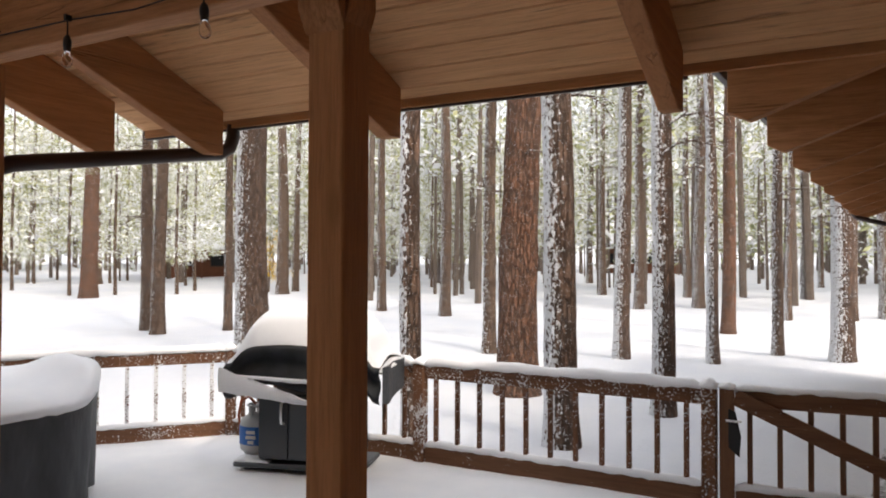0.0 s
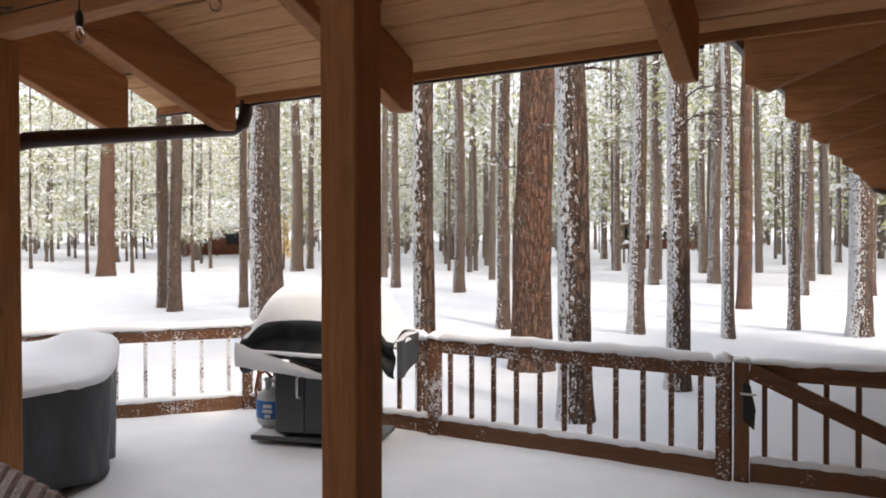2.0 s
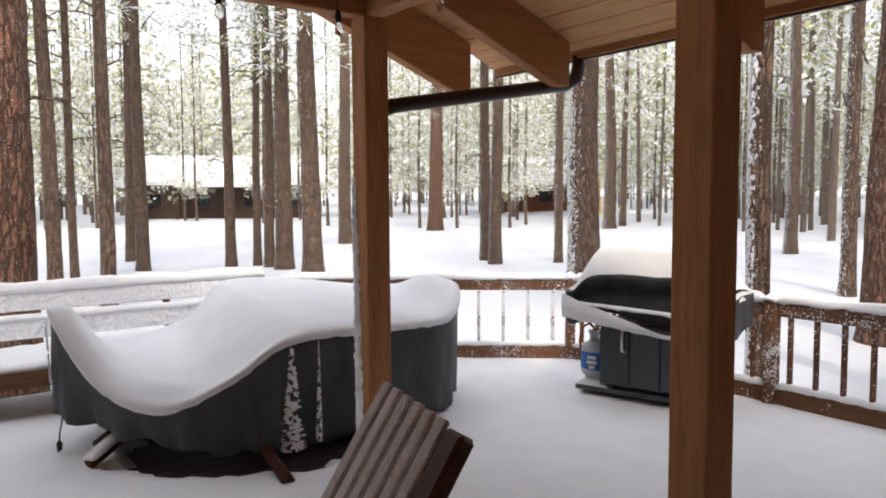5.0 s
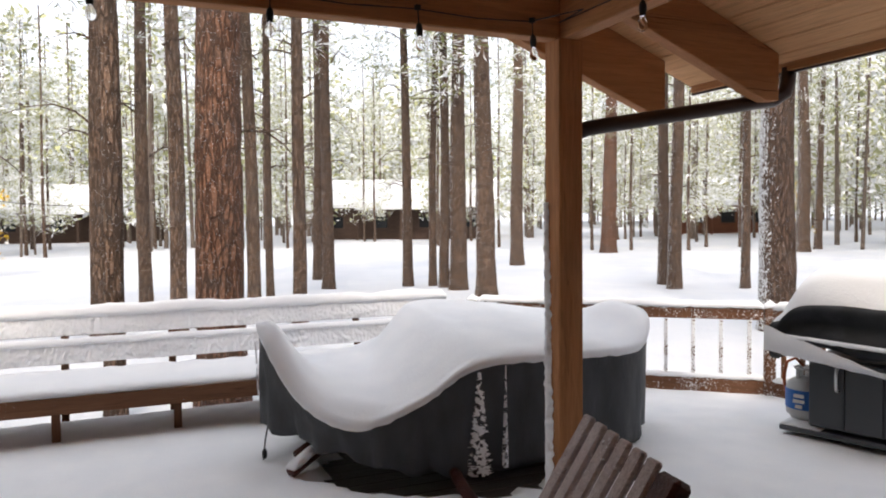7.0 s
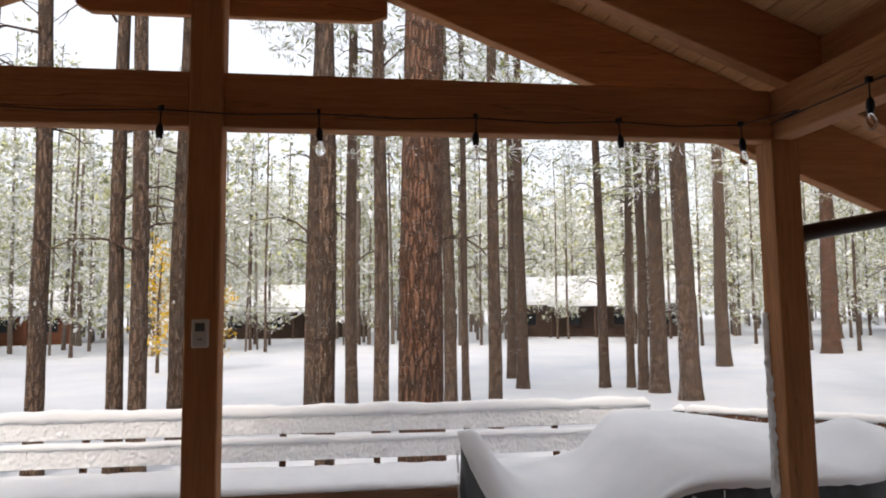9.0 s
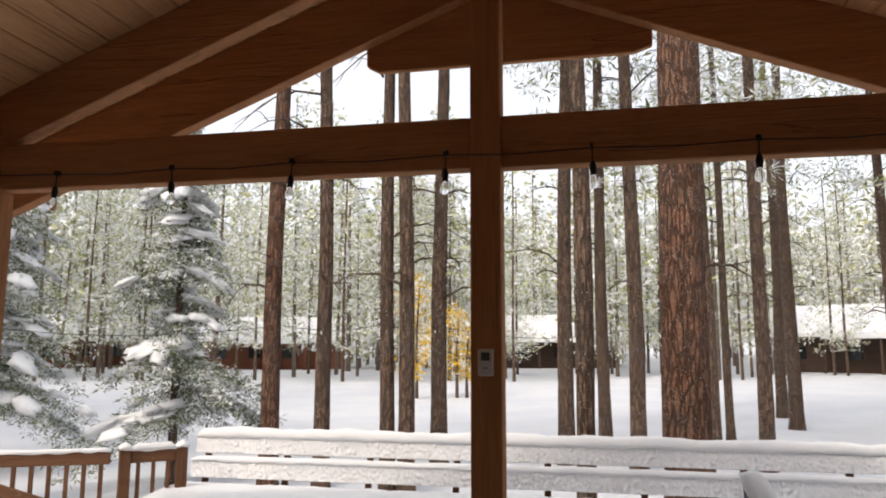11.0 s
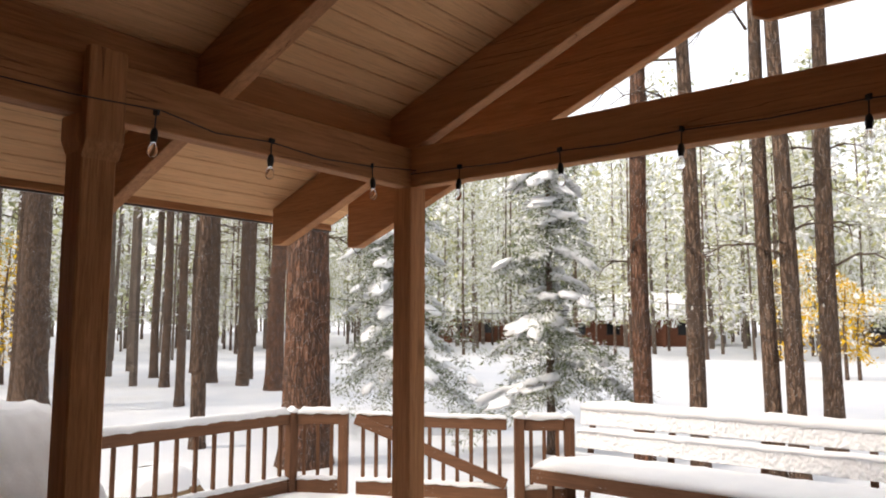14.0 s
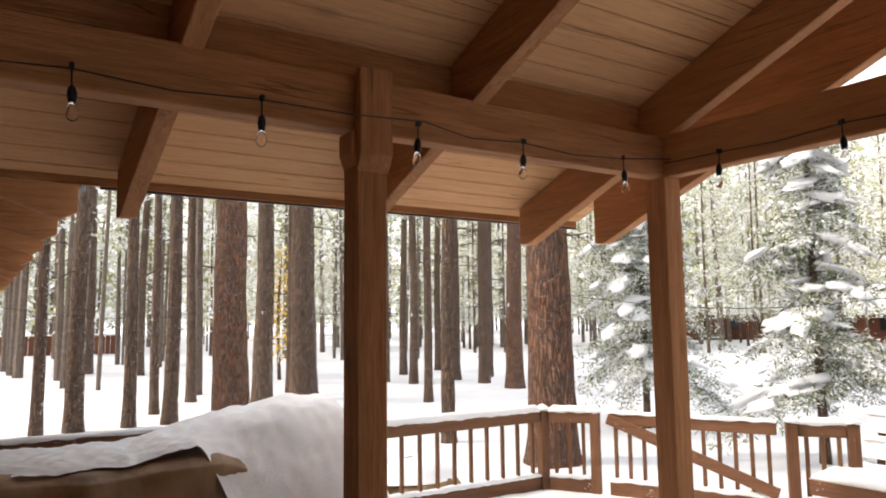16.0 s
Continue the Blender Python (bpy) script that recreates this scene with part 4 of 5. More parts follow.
def mesh_np(name, verts, faces_n, material, smooth=False):
    """A mesh of separate triangles or quads from arrays (n, k, 3)."""
    n, k, _ = verts.shape
    me = bpy.data.meshes.new(name)
    me.vertices.add(n * k)
    me.vertices.foreach_set("co", verts.reshape(-1).astype(np.float32))
    me.loops.add(n * k)
    me.loops.foreach_set("vertex_index", np.arange(n * k, dtype=np.int32))
    me.polygons.add(n)
    me.polygons.foreach_set("loop_start", np.arange(0, n * k, k, dtype=np.int32))
    me.polygons.foreach_set("loop_total", np.full(n, k, dtype=np.int32))
    me.materials.append(material)
    me.update()
    me.validate()
    return me


RNG = np.random.default_rng(7)


def sprays(centres, size, per, flat=0.5, droop=0.0, thin=1.0):
    """Needle sprays: kite-shaped blades scattered round each centre."""
    c = np.repeat(centres, per, axis=0)
    s = np.repeat(size, per)
    n = len(c)
    d = RNG.normal(size=(n, 3))
    d[:, 2] *= flat
    d /= np.linalg.norm(d, axis=1, keepdims=True)
    base = c + d * (s * RNG.uniform(0.05, 0.75, n))[:, None]
    ln = s * RNG.uniform(0.25, 0.6, n)
    axis = d + RNG.normal(size=(n, 3)) * 0.45
    axis[:, 2] -= droop
    axis /= np.linalg.norm(axis, axis=1, keepdims=True)
    side = np.cross(axis, RNG.normal(size=(n, 3)))
    side /= np.linalg.norm(side, axis=1, keepdims=True) + 1e-9
    wd = (ln * RNG.uniform(0.10, 0.26, n) * thin)[:, None]
    tip = base + axis * ln[:, None]
    mid = base + axis * (ln * 0.5)[:, None]
    return np.stack([base, mid + side * wd, tip, mid - side * wd], axis=1)


def pine_crown(base, top, spread, boughs, per=46, thin=0.45):
    z = RNG.uniform(0, 1, boughs) ** 0.9
    a = RNG.uniform(0, math.tau, boughs)
    rad = spread * (0.25 + 0.9 * np.sin(np.pi * np.clip(0.15 + z * 0.8, 0, 1))) * RNG.uniform(0.25, 1.0, boughs) ** 0.7
    c = np.stack([rad * np.cos(a), rad * np.sin(a), base + z * (top - base) - 0.15 * rad], axis=1)
    return sprays(c, RNG.uniform(0.35, 0.75, boughs) * spread * 0.36, per, 0.55, 0.0, thin)


CROWNS = [mesh_np("crown", pine_crown(7.0, 17.0, 1.9, 130), 4, NEEDLE), mesh_np("crown", pine_crown(6.0, 16.0, 2.3, 150), 4, NEEDLE), mesh_np("crown", pine_crown(8.5, 18.5, 1.6, 110), 4, NEEDLE)]


def limb_mesh(seed, r):
    rnd = random.Random(seed)
    L = rnd.uniform(0.6, 1.7)
    p = [(r * 0.3 + L * f, 0.12 * L * math.sin(4 * f + seed), 0.18 * L * math.sin(3 * f) - 0.25 * f * f * L) for f in (0, 0.25, 0.5, 0.75, 1.0)]
    bm = tube_bm(p, 0.02, 5, [0.024, 0.018, 0.014, 0.009, 0.003])
    tmp = bpy.data.meshes.new("t")
    for k in range(5):
        a = p[1 + k % 3]
        s = rnd.choice((-1, 1))
        q = tube_bm([a, (a[0] + 0.15 * L, a[1] + s * 0.18 * L, a[2] + 0.03), (a[0] + 0.28 * L, a[1] + s * 0.26 * L, a[2] - 0.02)], 0.006, 4, [0.009, 0.006, 0.002])
        q.to_mesh(tmp)
        q.free()
        bm.from_mesh(tmp)
    bpy.data.meshes.remove(tmp)
    return mesh_of(bm, "limb", BARK[0])


BRANCH_MESHES = [limb_mesh(s, 0.12) for s in (1, 2, 3, 4, 5)]
TREE_LABEL = ["tall pine with grey-brown bark standing in snow", "tall pine with wind-blown snow plastered on its dark bark",
              "large pine with reddish plated bark rising from the snow", "slender pine in the snow, sunlight painted into its pale bark"]
COUNT = [0]


def pine(x, y, r, kind, lift=0.0):
    COUNT[0] += 1
    rnd = random.Random(COUNT[0])
    far = math.hypot(x, y)
    t = thing("pine_tree", TREE_LABEL[kind], "tree", "forest pines", at=(x, y, ground_height(x, y)), rz=0)
    t.rotation_euler = (rnd.uniform(-0.018, 0.018), rnd.uniform(-0.018, 0.018), 0)
    hgt = 17 + rnd.uniform(-2, 3)
    part("trunk", trunk_bm(r, hgt, COUNT[0] * 1.7, 28 if far < 16 else 16, 0.12 if far < 16 else 0.3), BARK[kind], t, smooth=True)
    for k in range(7):
        o = new("limb", BRANCH_MESHES[(COUNT[0] + k) % 5])
        o.parent = t
        o.location.z = rnd.uniform(3.0, 9.0)
        o.rotation_euler = (0, rnd.uniform(-0.3, 0.3), rnd.uniform(0, 6.3))
    o = new("crown", CROWNS[COUNT[0] % 3])
    o.parent = t
    o.location.z = lift
    o.rotation_euler.z = rnd.uniform(0, 6)
    sc = rnd.uniform(0.9, 1.15)
    o.scale = (sc, sc, rnd.uniform(0.95, 1.1))


NORTH = [
    (-29.3, 24.1, 0.42, 2), (-15.3, 16.2, 0.20, 0), (-14.1, 15.6, 0.21, 0), (-42.0, 33.5, 0.50, 3), (-13.3, 17.6, 0.14, 0),
    (-6.6, 11.6, 0.33, 1), (-24.2, 32.6, 0.36, 0), (-25.8, 35.6, 0.22, 0), (-12.5, 25.1, 0.19, 0), (-0.5, 7.6, 0.12, 1),
    (-9.4, 24.7, 0.22, 0), (-26.8, 58.7, 0.31, 0), (-3.7, 16.4, 0.16, 0), (-1.0, 11.7, 0.33, 2), (0.8, 8.7, 0.19, 1)]
NORTH_EAST = [
    (-8.0, 40.4, 0.22, 0), (-12.8, 53.5, 0.25, 0), (-0.7, 16.9, 0.18, 1), (-3.8, 31.3, 0.21, 0), (1.4, 11.2, 0.16, 1),
    (-1.7, 33.1, 0.26, 0), (1.2, 17.1, 0.13, 1), (0.6, 24.2, 0.21, 2), (2.3, 19.2, 0.13, 0), (2.0, 28.5, 0.12, 0),
    (2.1, 40.5, 0.22, 0), (3.6, 18.4, 0.24, 1), (5.0, 30.8, 0.22, 0), (4.0, 29.4, 0.12, 0), (2.5, 53.3, 0.18, 0), (-3.3, 39.5, 0.20, 0)]
WEST = [
    (-11.0, 0.0, 0.16, 0), (-5.1, 0.4, 0.11, 0), (-14.1, 0.8, 0.15, 3), (-10.4, 1.3, 0.15, 0), (-5.0, 1.5, 0.27, 2),
    (-13.0, 3.0, 0.15, 3), (-15.1, 3.7, 0.10, 3), (-11.0, 3.6, 0.14, 0), (-22.4, 6.6, 0.18, 0), (-18.4, 6.0, 0.19, 0),
    (-18.7, 8.7, 0.17, 0), (-18.3, 9.4, 0.13, 0), (-17.6, 9.5, 0.16, 0), (-16.7, 9.6, 0.27, 0), (-14.8, 9.6, 0.28, 0), (-24.9, 16.1, 0.30, 3)]
SOUTH_WEST = [
    (-7.5, -4.5, 0.15, 2), (-7.7, -3.7, 0.13, 0), (-7.6, -2.6, 0.12, 0), (-7.6, -2.3, 0.13, 0), (-10.1, -2.3, 0.16, 0),
    (-12.2, -23.4, 0.34, 0), (-12.5, -21.7, 0.20, 0), (-15.5, -25.3, 0.13, 0), (-12.2, -19.5, 0.31, 2), (-4.0, -8.4, 0.37, 2)]
SOUTH = [
    (2.3, -16.7, 0.12, 0), (1.6, -16.9, 0.19, 0), (-1.0, -36.2, 0.30, 0), (0.5, -17.1, 0.14, 0), (-2.8, -33.7, 0.20, 0),
    (-0.6, -19.9, 0.12, 0), (-0.4, -17.3, 0.17, 0), (-2.1, -22.2, 0.15, 0), (-1.3, -15.7, 0.39, 2), (-3.6, -20.3, 0.29, 0),
    (-5.2, -22.3, 0.13, 0), (-5.2, -21.1, 0.42, 0), (-12.1, -26.9, 0.17, 0), (-10.2, -22.9, 0.16, 0), (-7.9, -18.2, 0.13, 0),
    (-14.8, -28.4, 0.16, 0), (-3.9, -11.1, 0.13, 0), (-12.6, -21.7, 0.15, 0), (-14.8, -24.4, 0.14, 0)]
for row in NORTH + NORTH_EAST + WEST + SOUTH:
    pine(*row)
for row in SOUTH_WEST:
    pine(*row, 3.5)


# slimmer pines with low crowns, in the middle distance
# these crowns share the haze-paled needle colour
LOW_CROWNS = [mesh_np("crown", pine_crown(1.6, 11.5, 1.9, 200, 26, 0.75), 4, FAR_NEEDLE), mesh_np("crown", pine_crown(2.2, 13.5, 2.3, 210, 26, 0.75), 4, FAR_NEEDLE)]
SLIM = mesh_of(trunk_bm(0.10, 14.0, 4.2, 10, 0.5), "trunk", BARK[0], True)
rnd = random.Random(21)
for k in range(100):
    a, r = radians(rnd.uniform(104, 268)), rnd.uniform(40, 64)
    x, y = r * math.cos(a), r * math.sin(a)
    t = thing("slim_pine", "slim pine with a low snow-dusted crown", "tree", "slim pines", at=(x, y, ground_height(x, y)))
    o = new("trunk", SLIM)
    o.parent = t
    o = new("crown", LOW_CROWNS[k % 2])
    o.parent = t
    o.rotation_euler.z = rnd.uniform(0, 6)
    sc = rnd.uniform(0.8, 1.15)
    o.scale = (sc, sc, sc)


# ---- young spruces, laden with snow ----
def spruce(x, y, hgt, spread, seed):
    global RNG
    RNG = np.random.default_rng(seed)
    t = thing("young_spruce", "young spruce with boughs bent under heavy snow", "tree", "young spruces", at=(x, y, ground_height(x, y)))
    part("trunk", trunk_bm(0.075, hgt, seed, 12, 0.3, 0.01), BARK[0], t, smooth=True)
    tiers = []
    lumps = bmesh.new()
    tmp = bpy.data.meshes.new("t")
    rnd = random.Random(seed)
    z = 1.15
    while z < hgt - 0.1:
        f = (z - 0.9) / (hgt - 0.9)
        L = spread * (1 - f) ** 0.78 + 0.10
        nb = 7 if f < 0.6 else 5
        for k in range(nb):
            a = rnd.uniform(0, math.tau)
            l2 = L * rnd.uniform(0.6, 1.05)
            zz = z + rnd.uniform(-0.12, 0.12)
            m = max(3, int(l2 / 0.11))
            for i in range(1, m + 1):
                g = i / m
                for q in (-1, -0.5, 0, 0.5, 1):
                    side = q * 0.20 * l2 * math.sin(math.pi * min(1, 0.25 + 0.75 * g)) * rnd.uniform(0.7, 1.2)
                    r = l2 * g - abs(side) * 0.4
                    tiers.append((r * math.cos(a) - side * math.sin(a), r * math.sin(a) + side * math.cos(a), zz - 0.46 * g * g * l2 + 0.03 - abs(side) * 0.25, 0.085 + 0.05 * rnd.random()))
            for g in [0.15 + 0.70 * (q + rnd.random()) / 6 for q in range(6) if rnd.random() < 0.26]:
                q = bmesh.new()
                bmesh.ops.create_icosphere(q, subdivisions=2, radius=1.0)
                sx, sy, sz = rnd.uniform(0.13, 0.34), rnd.uniform(0.10, 0.26), rnd.uniform(0.03, 0.075)
                for v in q.verts:
                    v.co *= 1 + 0.9 * noise.noise(v.co * 1.6 + Vector((zz * 9, a * 5, g * 7))) + 0.3 * noise.noise(v.co * 4)
                off = rnd.uniform(-0.10, 0.10) * l2
                mm = Matrix.Translation((l2 * g * math.cos(a) - off * math.sin(a), l2 * g * math.sin(a) + off * math.cos(a), zz - 0.46 * g * g * l2 + 0.08)) @ Matrix.Rotation(a, 4, "Z") @ Matrix.Rotation(0.8 * g, 4, "Y") @ Matrix.Diagonal((sx, sy, sz, 1))
                q.transform(mm)
                q.to_mesh(tmp)
                q.free()
                lumps.from_mesh(tmp)
        z += 0.22 + 0.18 * (1 - f)
    bpy.data.meshes.remove(tmp)
    arr = np.array(tiers)
    o = new("needle_foliage", mesh_np("needle_foliage", sprays(arr[:, :3], arr[:, 3] * 1.9, 11, 0.30, 0.45, 0.50), 4, SPRUCE))
    o.parent = t
    tagged(o, kind="stuff")
    tagged(part("bough_snow", lumps, SNOW, t, "pillows of snow on the boughs", True), kind="stuff")


spruce(-7.23, -6.0, 6.0, 1.65, 11)
spruce(-8.5, -10.5, 6.6, 2.2, 12)


# bark lightened and flattened: distance haze painted into the trunks
FAR_BARK = bark_material("haze_paled_bark", (0.33, 0.255, 0.205), (0.17, 0.13, 0.105), 0.1)


# ---- distant forest, one stuff object for trunks and one for foliage ----
def far_forest():
    global RNG
    RNG = np.random.default_rng(3)
    rnd = random.Random(5)
    spots = []
    while len(spots) < 1100:
        a = rnd.uniform(radians(62), radians(285))
        g = math.degrees(a)
        near = 24 if g > 246 else (30 if g < 122 else 41)
        r = near + 92 * rnd.random() ** 0.8
        x, y = r * math.cos(a), r * math.sin(a)
        if abs(math.degrees(a) - 152) < 14 and r < 75 and rnd.random() < 0.7:
            continue
        spots.append((x, y, r))
    quads, leaf = [], []
    for x, y, r in spots:
        rad, hgt = rnd.uniform(0.07, 0.22), rnd.uniform(13, 21)
        z0 = ground_height(x, y) - 0.1
        lx, ly = rnd.uniform(-0.4, 0.4), rnd.uniform(-0.4, 0.4)
        ang = np.arange(7) * math.tau / 6
        prev = None
        for f in (0.0, 0.3, 0.65, 1.0):
            q = rad * (1 - 0.7 * f)
            ring = np.stack([x + lx * f + q * np.cos(ang), y + ly * f + q * np.sin(ang), np.full(7, z0 + hgt * f)], axis=1)
            if prev is not None:
                quads.append(np.stack([prev[:-1], prev[1:], ring[1:], ring[:-1]], axis=1))
            prev = ring
        nb = 36
        zf = RNG.uniform(0, 1, nb)
        lo = rnd.uniform(0.07, 0.24) if r > 48 else rnd.uniform(0.35, 0.5)
        an = RNG.uniform(0, math.tau, nb)
        sp = rnd.uniform(1.3, 2.6)
        rr = sp * (1.05 - zf * 0.8) * RNG.uniform(0.2, 1.0, nb)
        c = np.stack([x + rr * np.cos(an), y + rr * np.sin(an), z0 + hgt * (lo + (1.02 - lo) * zf)], axis=1)
        leaf.append(sprays(c, RNG.uniform(0.5, 1.0, nb) * (0.55 + r / 65), 17, 0.5, 0.0, 1.15))
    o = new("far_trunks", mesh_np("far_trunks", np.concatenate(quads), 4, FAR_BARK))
    tagged(o, "many thin pine trunks deep in the snowy forest", "forest", kind="stuff")
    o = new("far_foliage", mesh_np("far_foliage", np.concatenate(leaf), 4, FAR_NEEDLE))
    tagged(o, "snow-dusted pine foliage deep in the forest, haze in its colour", "foliage", kind="stuff")
    # yellow-leaved bushes
    for x, y, h in ((-28.1, -5.2, 4.0), (-27.7, -6.9, 5.6), (-7.0, -28.0, 5.4), (-28.3, -4.8, 3.3), (-26.7, 34.2, 3.6)):
        b = thing("yellow_bush", "leafy tree still in yellow autumn colour", "tree", at=(x, y, ground_height(x, y)))
        part("stem", tube_bm([(0, 0, -0.1), (0.1, 0, h * 0.5), (0.0, 0.1, h * 0.9)], 0.06, 6, [0.08, 0.05, 0.02]), BARK[0], b)
        m = 120 if h > 4.5 else 60
        c = np.stack([RNG.normal(0, 0.42, m), RNG.normal(0, 0.42, m), RNG.uniform(0.8, h, m)], axis=1)
        o = new("leaves", mesh_np("leaves", sprays(c, RNG.uniform(0.25, 0.5, m), 16, 0.8), 4, YELLOW))
        o.parent = b


far_forest()


# ---- cabins far off ----
CABIN_RED = wood_material("cabin_timber", 0, (0.12, 0.045, 0.025), (0.22, 0.085, 0.045))
CABIN_BROWN = wood_material("dark_cabin_timber", 0, (0.05, 0.03, 0.022), (0.09, 0.058, 0.042))
PANE = mat("dark_window_glass", (0.02, 0.022, 0.025), 0.08, 0.5)[0]


def cabin(x, y, rz, L, D, h, wood):
    c = thing("cabin", "low timber cabin with a snow-covered roof among the trees", "house", "cabins", at=(x, y, ground_height(x, y) - 0.1), rz=rz)
    part("wall", box_bm((-L / 2, -D / 2, 0), (L / 2, D / 2, h), 0), wood, c)
    for s in (-1, 1):
        pr = [(0, h + D * 0.27), (s * (D / 2 + 0.8), h - 0.15), (s * (D / 2 + 0.8), h + 0.15), (0, h + D * 0.27 + 0.3)]
        part("roof", prism_bm(pr, 0, -L / 2 - 0.7, L / 2 + 0.7, 0.0), SNOW, c, "roof under thick snow")
    pr = [(-D / 2, h), (D / 2, h), (0, h + D * 0.26)]
    part("gable", prism_bm(pr, 0, -L / 2, L / 2, 0.0), wood, c)
    for k in range(4):
        wx = -L / 2 + L * (k + 0.5) / 4
        w = part("window", box_bm((wx - 0.6, -D / 2 - 0.06, 1.0), (wx + 0.6, -D / 2 - 0.01, 2.1), 0.01), CABIN_BROWN, c)
        part("pane", box_bm((wx - 0.52, -D / 2 - 0.08, 1.08), (wx + 0.52, -D / 2 - 0.065, 2.02), 0), PANE, w)
    part("porch_roof", box_bm((-L / 4, -D / 2 - 2.2, h - 0.3), (L / 4, -D / 2 - 0.82, h - 0.05), 0.02), SNOW, c)
    for wx in (-L / 4 + 0.15, 0, L / 4 - 0.15):
        part("porch_post", box_bm((wx - 0.08, -D / 2 - 2.1, 0), (wx + 0.08, -D / 2 - 1.94, h - 0.302), 0), wood, c)


cabin(-58, 23.0, 65, 15, 8, 2.9, CABIN_BROWN)
cabin(-49, 50, 45, 10, 8, 2.8, CABIN_RED)
cabin(-58, -45, 130, 11, 7, 2.7, CABIN_RED)
cabin(-60, -28, 110, 12, 7, 2.6, CABIN_RED)
cabin(-70, -4, 90, 14, 8, 2.8, CABIN_BROWN)
cabin(-15, 80, 10, 9, 7, 2.7, CABIN_RED)

# boulder by the south railing
bm = bmesh.new()
bmesh.ops.create_icosphere(bm, subdivisions=4, radius=1.0)
for v in bm.verts:
    v.co *= 1 + 0.25 * noise.noise(v.co * 1.4) + 0.05 * noise.noise(v.co * 5)
    v.co = Vector((v.co.x * 0.55, v.co.y * 0.4, v.co.z * 0.33))
rk = thing("boulder", "tan sandstone boulder capped with snow beside the deck", "rock", at=(-1.1, -7.6, GZ + 0.15))
stone, st, sb = mat("sandstone", (0.30, 0.20, 0.11), 0.9, 0.1)
sn = nd(st, "ShaderNodeTexNoise", Scale=6.0, Detail=6.0)
st.links.new(coords(st), sn.inputs[0])
st.links.new(ramp(st, sn.outputs[0], [(0.3, (0.16, 0.10, 0.06)), (0.7, (0.36, 0.25, 0.14))]), sb.inputs["Base Color"])
bump(st, sb, sn.outputs[0], 0.8, 0.05)
part("stone", bm, stone, rk, smooth=True)
def cap(u, v):
    a, r = u * math.tau, v
    return (0.54 * r * math.cos(a), 0.39 * r * math.sin(a), 0.18 + 0.26 * (1 - r ** 3) + 0.02 * noise.noise((a, r * 3, 2)))
part("snow_cap", grid_bm(32, 10, cap), SNOW, rk, smooth=True)


# knots on the large red pine
kn = mat("fresh_knot_wood", (0.42, 0.24, 0.17), 0.8, 0.2)[0]
scar = thing("knot_scar", "pale round knot scars on the large pine trunk", "knot", at=(-4.745, 1.52, 2.62))
for y, z, r in ((-0.02, 0.0, 0.075), (-0.10, 0.19, 0.035), (0.03, 0.20, 0.032)):
    bm = lathe_bm([(r * 0.3, -0.05), (r, -0.045), (r * 1.05, 0.0), (r * 0.7, 0.012), (r * 0.2, 0.0)], 14)
    bm.transform(Matrix.Translation((0, y, z)) @ pose(0, 0, 0, 0, 90, -12))
    part("knot", bm, kn, scar)

# cable of small lamps strung from trunk to trunk
tl = thing("tree_lights", "thin cable with small white bulbs strung between the pines", "string lights", at=(-4.0, -8.4, 2.15))
way = [Vector(p) for p in ((7.0, -7.6, 0.0), (2.8, -7.0, 0.0), (0.0, 0.35, 0.0), (-3.5, 4.05, -0.05), (-3.6, 5.8, -0.02), (-6.2, 6.1, 0.0), (-6.4, 10.0, 0.0))]
pts = []
for a, b in zip(way, way[1:]):
    for k in range(8):
        f = k / 8
        pts.append(a.lerp(b, f) + Vector((0, 0, -0.22 * math.sin(math.pi * f) * min(1, (b - a).length / 4))))
pts.append(way[-1])
part("cable", tube_bm(pts, 0.005, 5), BLACK, tl)
bulb = None
for p in pts[1::2]:
    if bulb is None:
        o = part("bulb", lathe_bm([(0.006, 0.0), (0.009, -0.02), (0.015, -0.035), (0.017, -0.05), (0.010, -0.065), (0.003, -0.07)], 10), WHITE, tl, "small white bulb", True)
        bulb = o.data
    else:
        o = new("bulb", bulb)
        o.parent = tl
    o.location = p

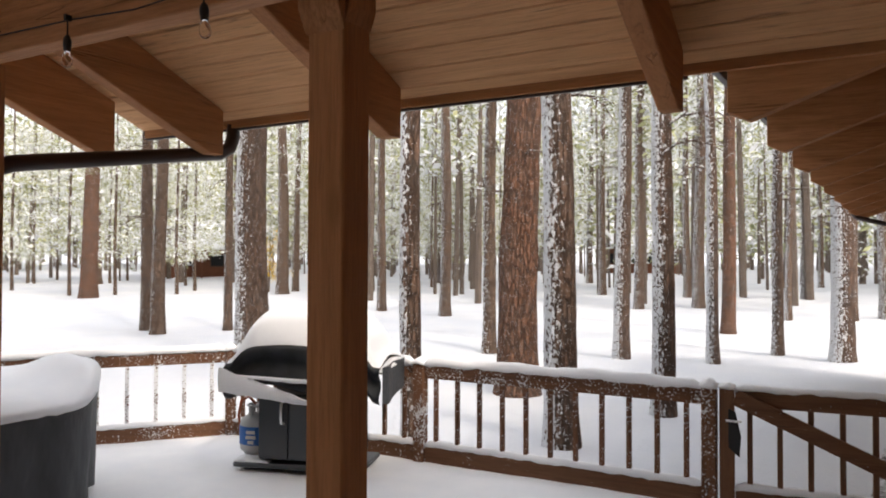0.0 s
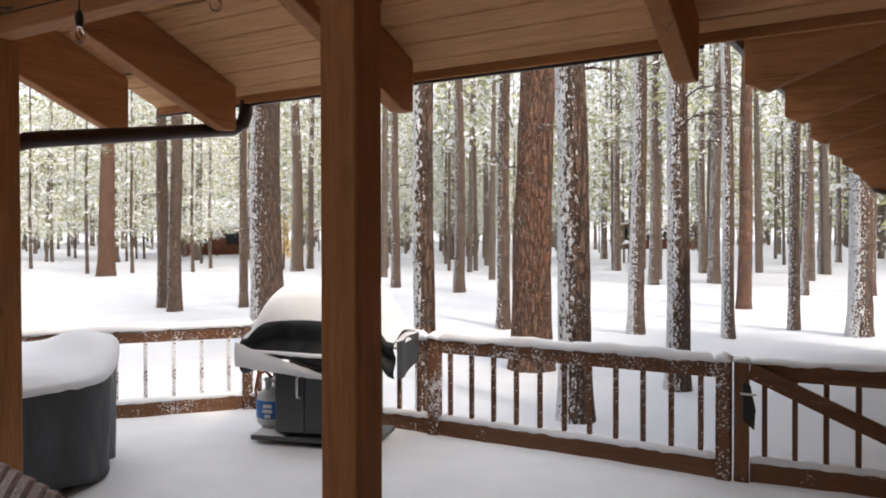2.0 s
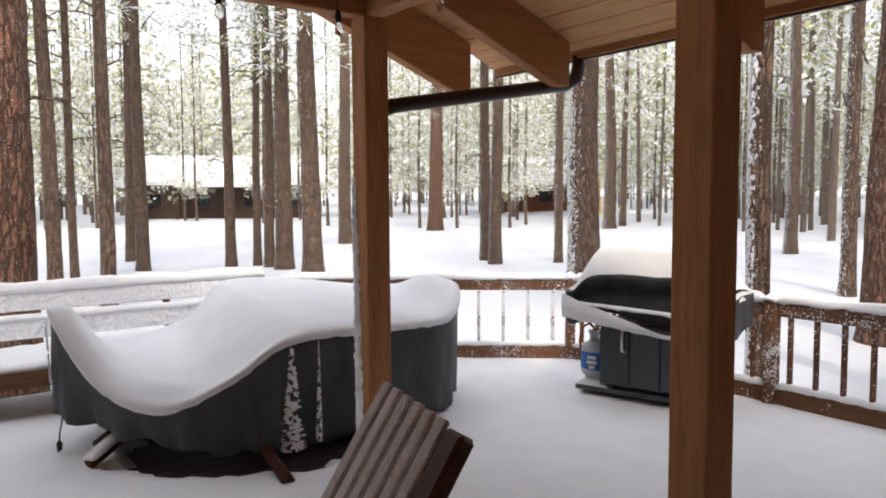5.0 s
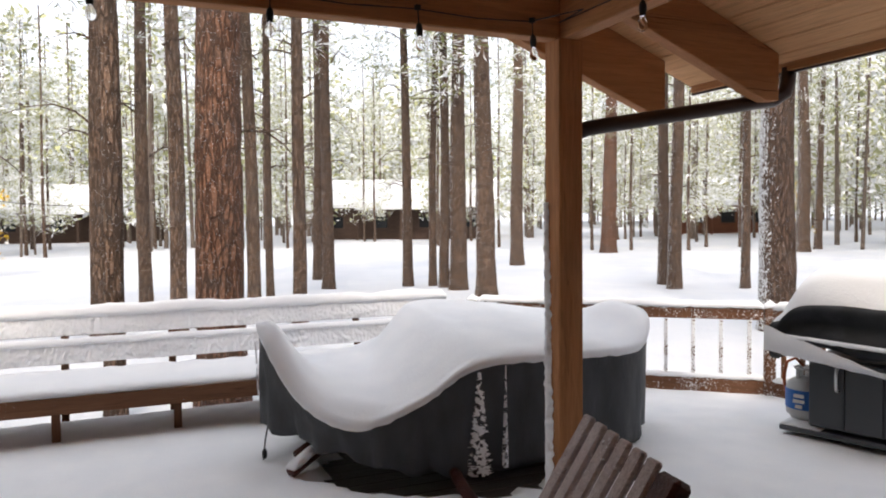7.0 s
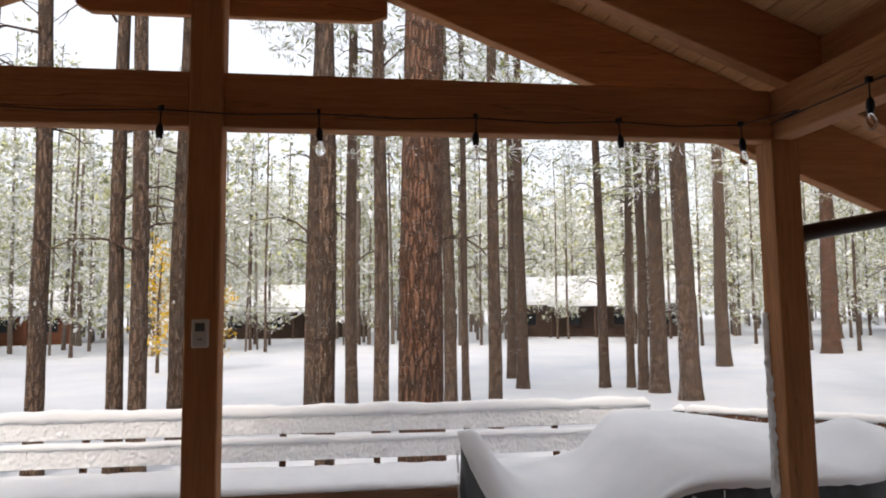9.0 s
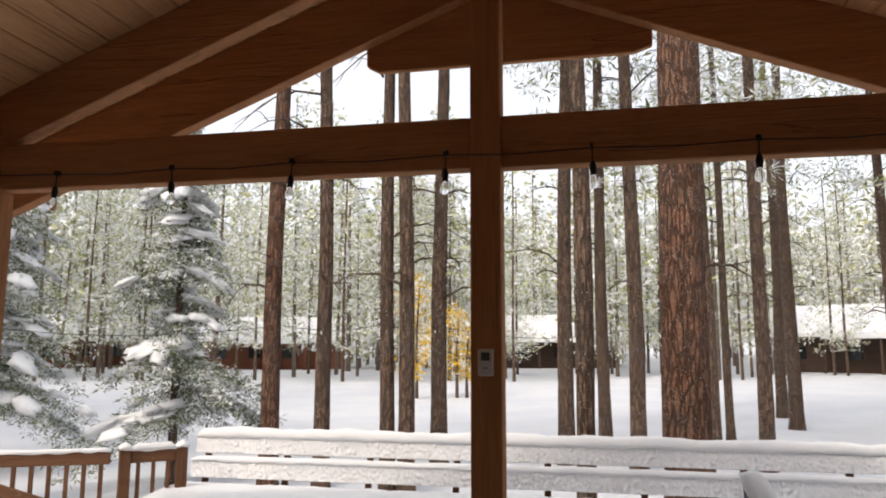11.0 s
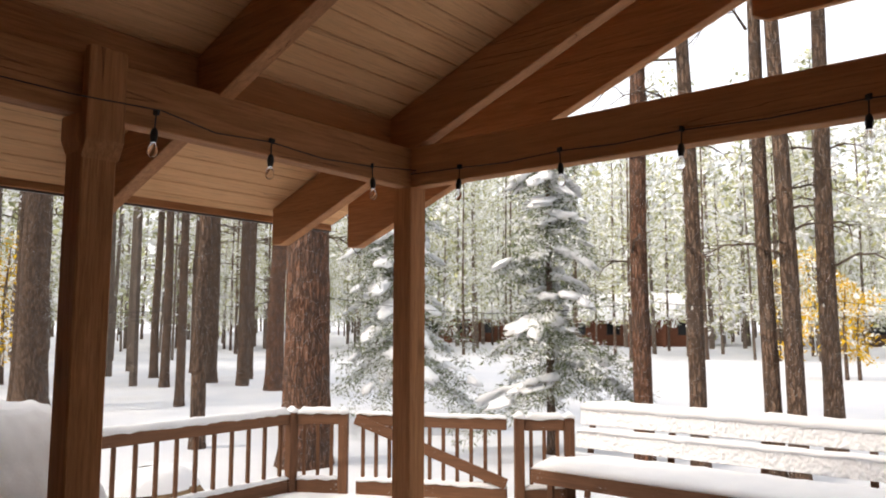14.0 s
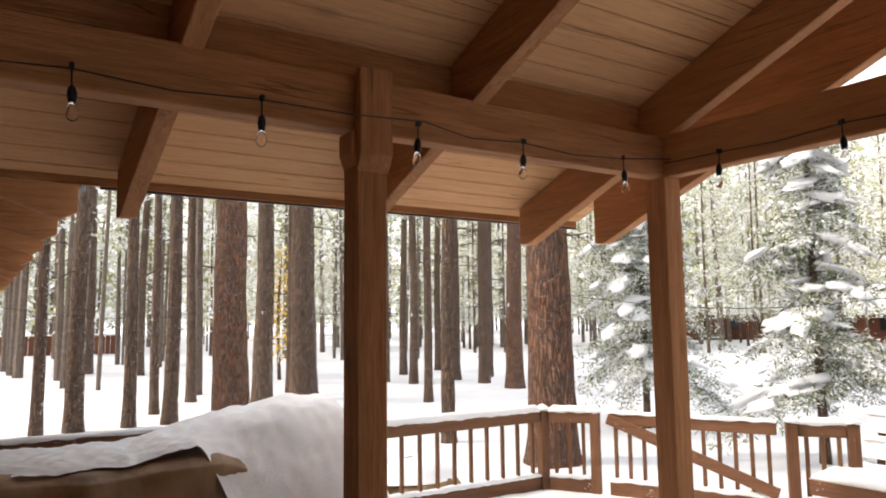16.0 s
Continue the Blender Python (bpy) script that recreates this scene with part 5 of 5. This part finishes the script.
# survey flag
fl = thing("marker_flag", "small red marker flag on a wire in the snow", "flag", at=(-1.95, -17.6, ground_height(-1.95, -17.6)))
part("wire", tube_bm([(0, 0, -0.1), (0, 0, 0.42)], 0.008, 6), STEEL, fl)
part("flag", prism_bm([(0.0, 0.22), (0.10, 0.25), (0.08, 0.42), (0.0, 0.44)], 1, -0.004, 0.004, 0), mat("red_flag", (0.65, 0.03, 0.03), 0.6)[0], fl)

# board fence beyond the southern trees
fe = thing("board_fence", "low red-brown board fence far off among the trees", "fence", at=(-1.0, -58.0, ground_height(-1, -58) - 0.1), rz=8)
board = None
for k in range(44):
    if board is None:
        o = part("board", box_bm((-0.16, -0.02, 0), (0.16, 0.02, 1.5), 0), CABIN_RED, fe)
        board = o.data
    else:
        o = new("board", board)
        o.parent = fe
    o.location.x = -5 + 0.36 * k
part("rail", box_bm((-5.2, 0.021, 1.2), (10.8, 0.07, 1.32), 0), CABIN_RED, fe)
part("rail_snow", snow_bar_bm((-5.2, 0, 1.5), (10.8, 0, 1.5), 0.06, 0.10, 2.0, 0.01, 0.3), SNOW, fe, smooth=True)


# patchy, half-melted path beyond the north gate
pm, pt, pb = mat("patchy_path", (0.3, 0.27, 0.25), 0.95, 0.1)
n1 = nd(pt, "ShaderNodeTexNoise", Scale=26.0, Detail=6.0, Roughness=0.7)
n2 = nd(pt, "ShaderNodeTexNoise", Scale=1.2, Detail=3.0)
for n in (n1, n2):
    pt.links.new(coords(pt), n.inputs[0])
f = maths(pt, "ADD", maths(pt, "MULTIPLY", n1.outputs[0], 0.75), maths(pt, "MULTIPLY", n2.outputs[0], 0.25))
pt.links.new(ramp(pt, f, [(0.44, (0.08, 0.065, 0.055)), (0.54, (0.80, 0.81, 0.84))]), pb.inputs["Base Color"])
bump(pt, pb, f, 0.8, 0.05)
def path(u, v):
    y = 6.6 + 7.5 * v
    w = 0.9 + 0.5 * v + 0.25 * noise.noise((v * 6, u, 3))
    x = 3.55 + 0.12 * y * v * 0.4 + (0.15 + u) * w
    return (x, y, ground_height(x, y) + 0.015 * math.sin(math.pi * u) + 0.006 + 0.02 * noise.noise((x * 4, y * 4, 1)))
tagged(part("path", grid_bm(30, 90, path), pm, smooth=True), "trodden path of dark litter showing through thin snow", "path", kind="structure")
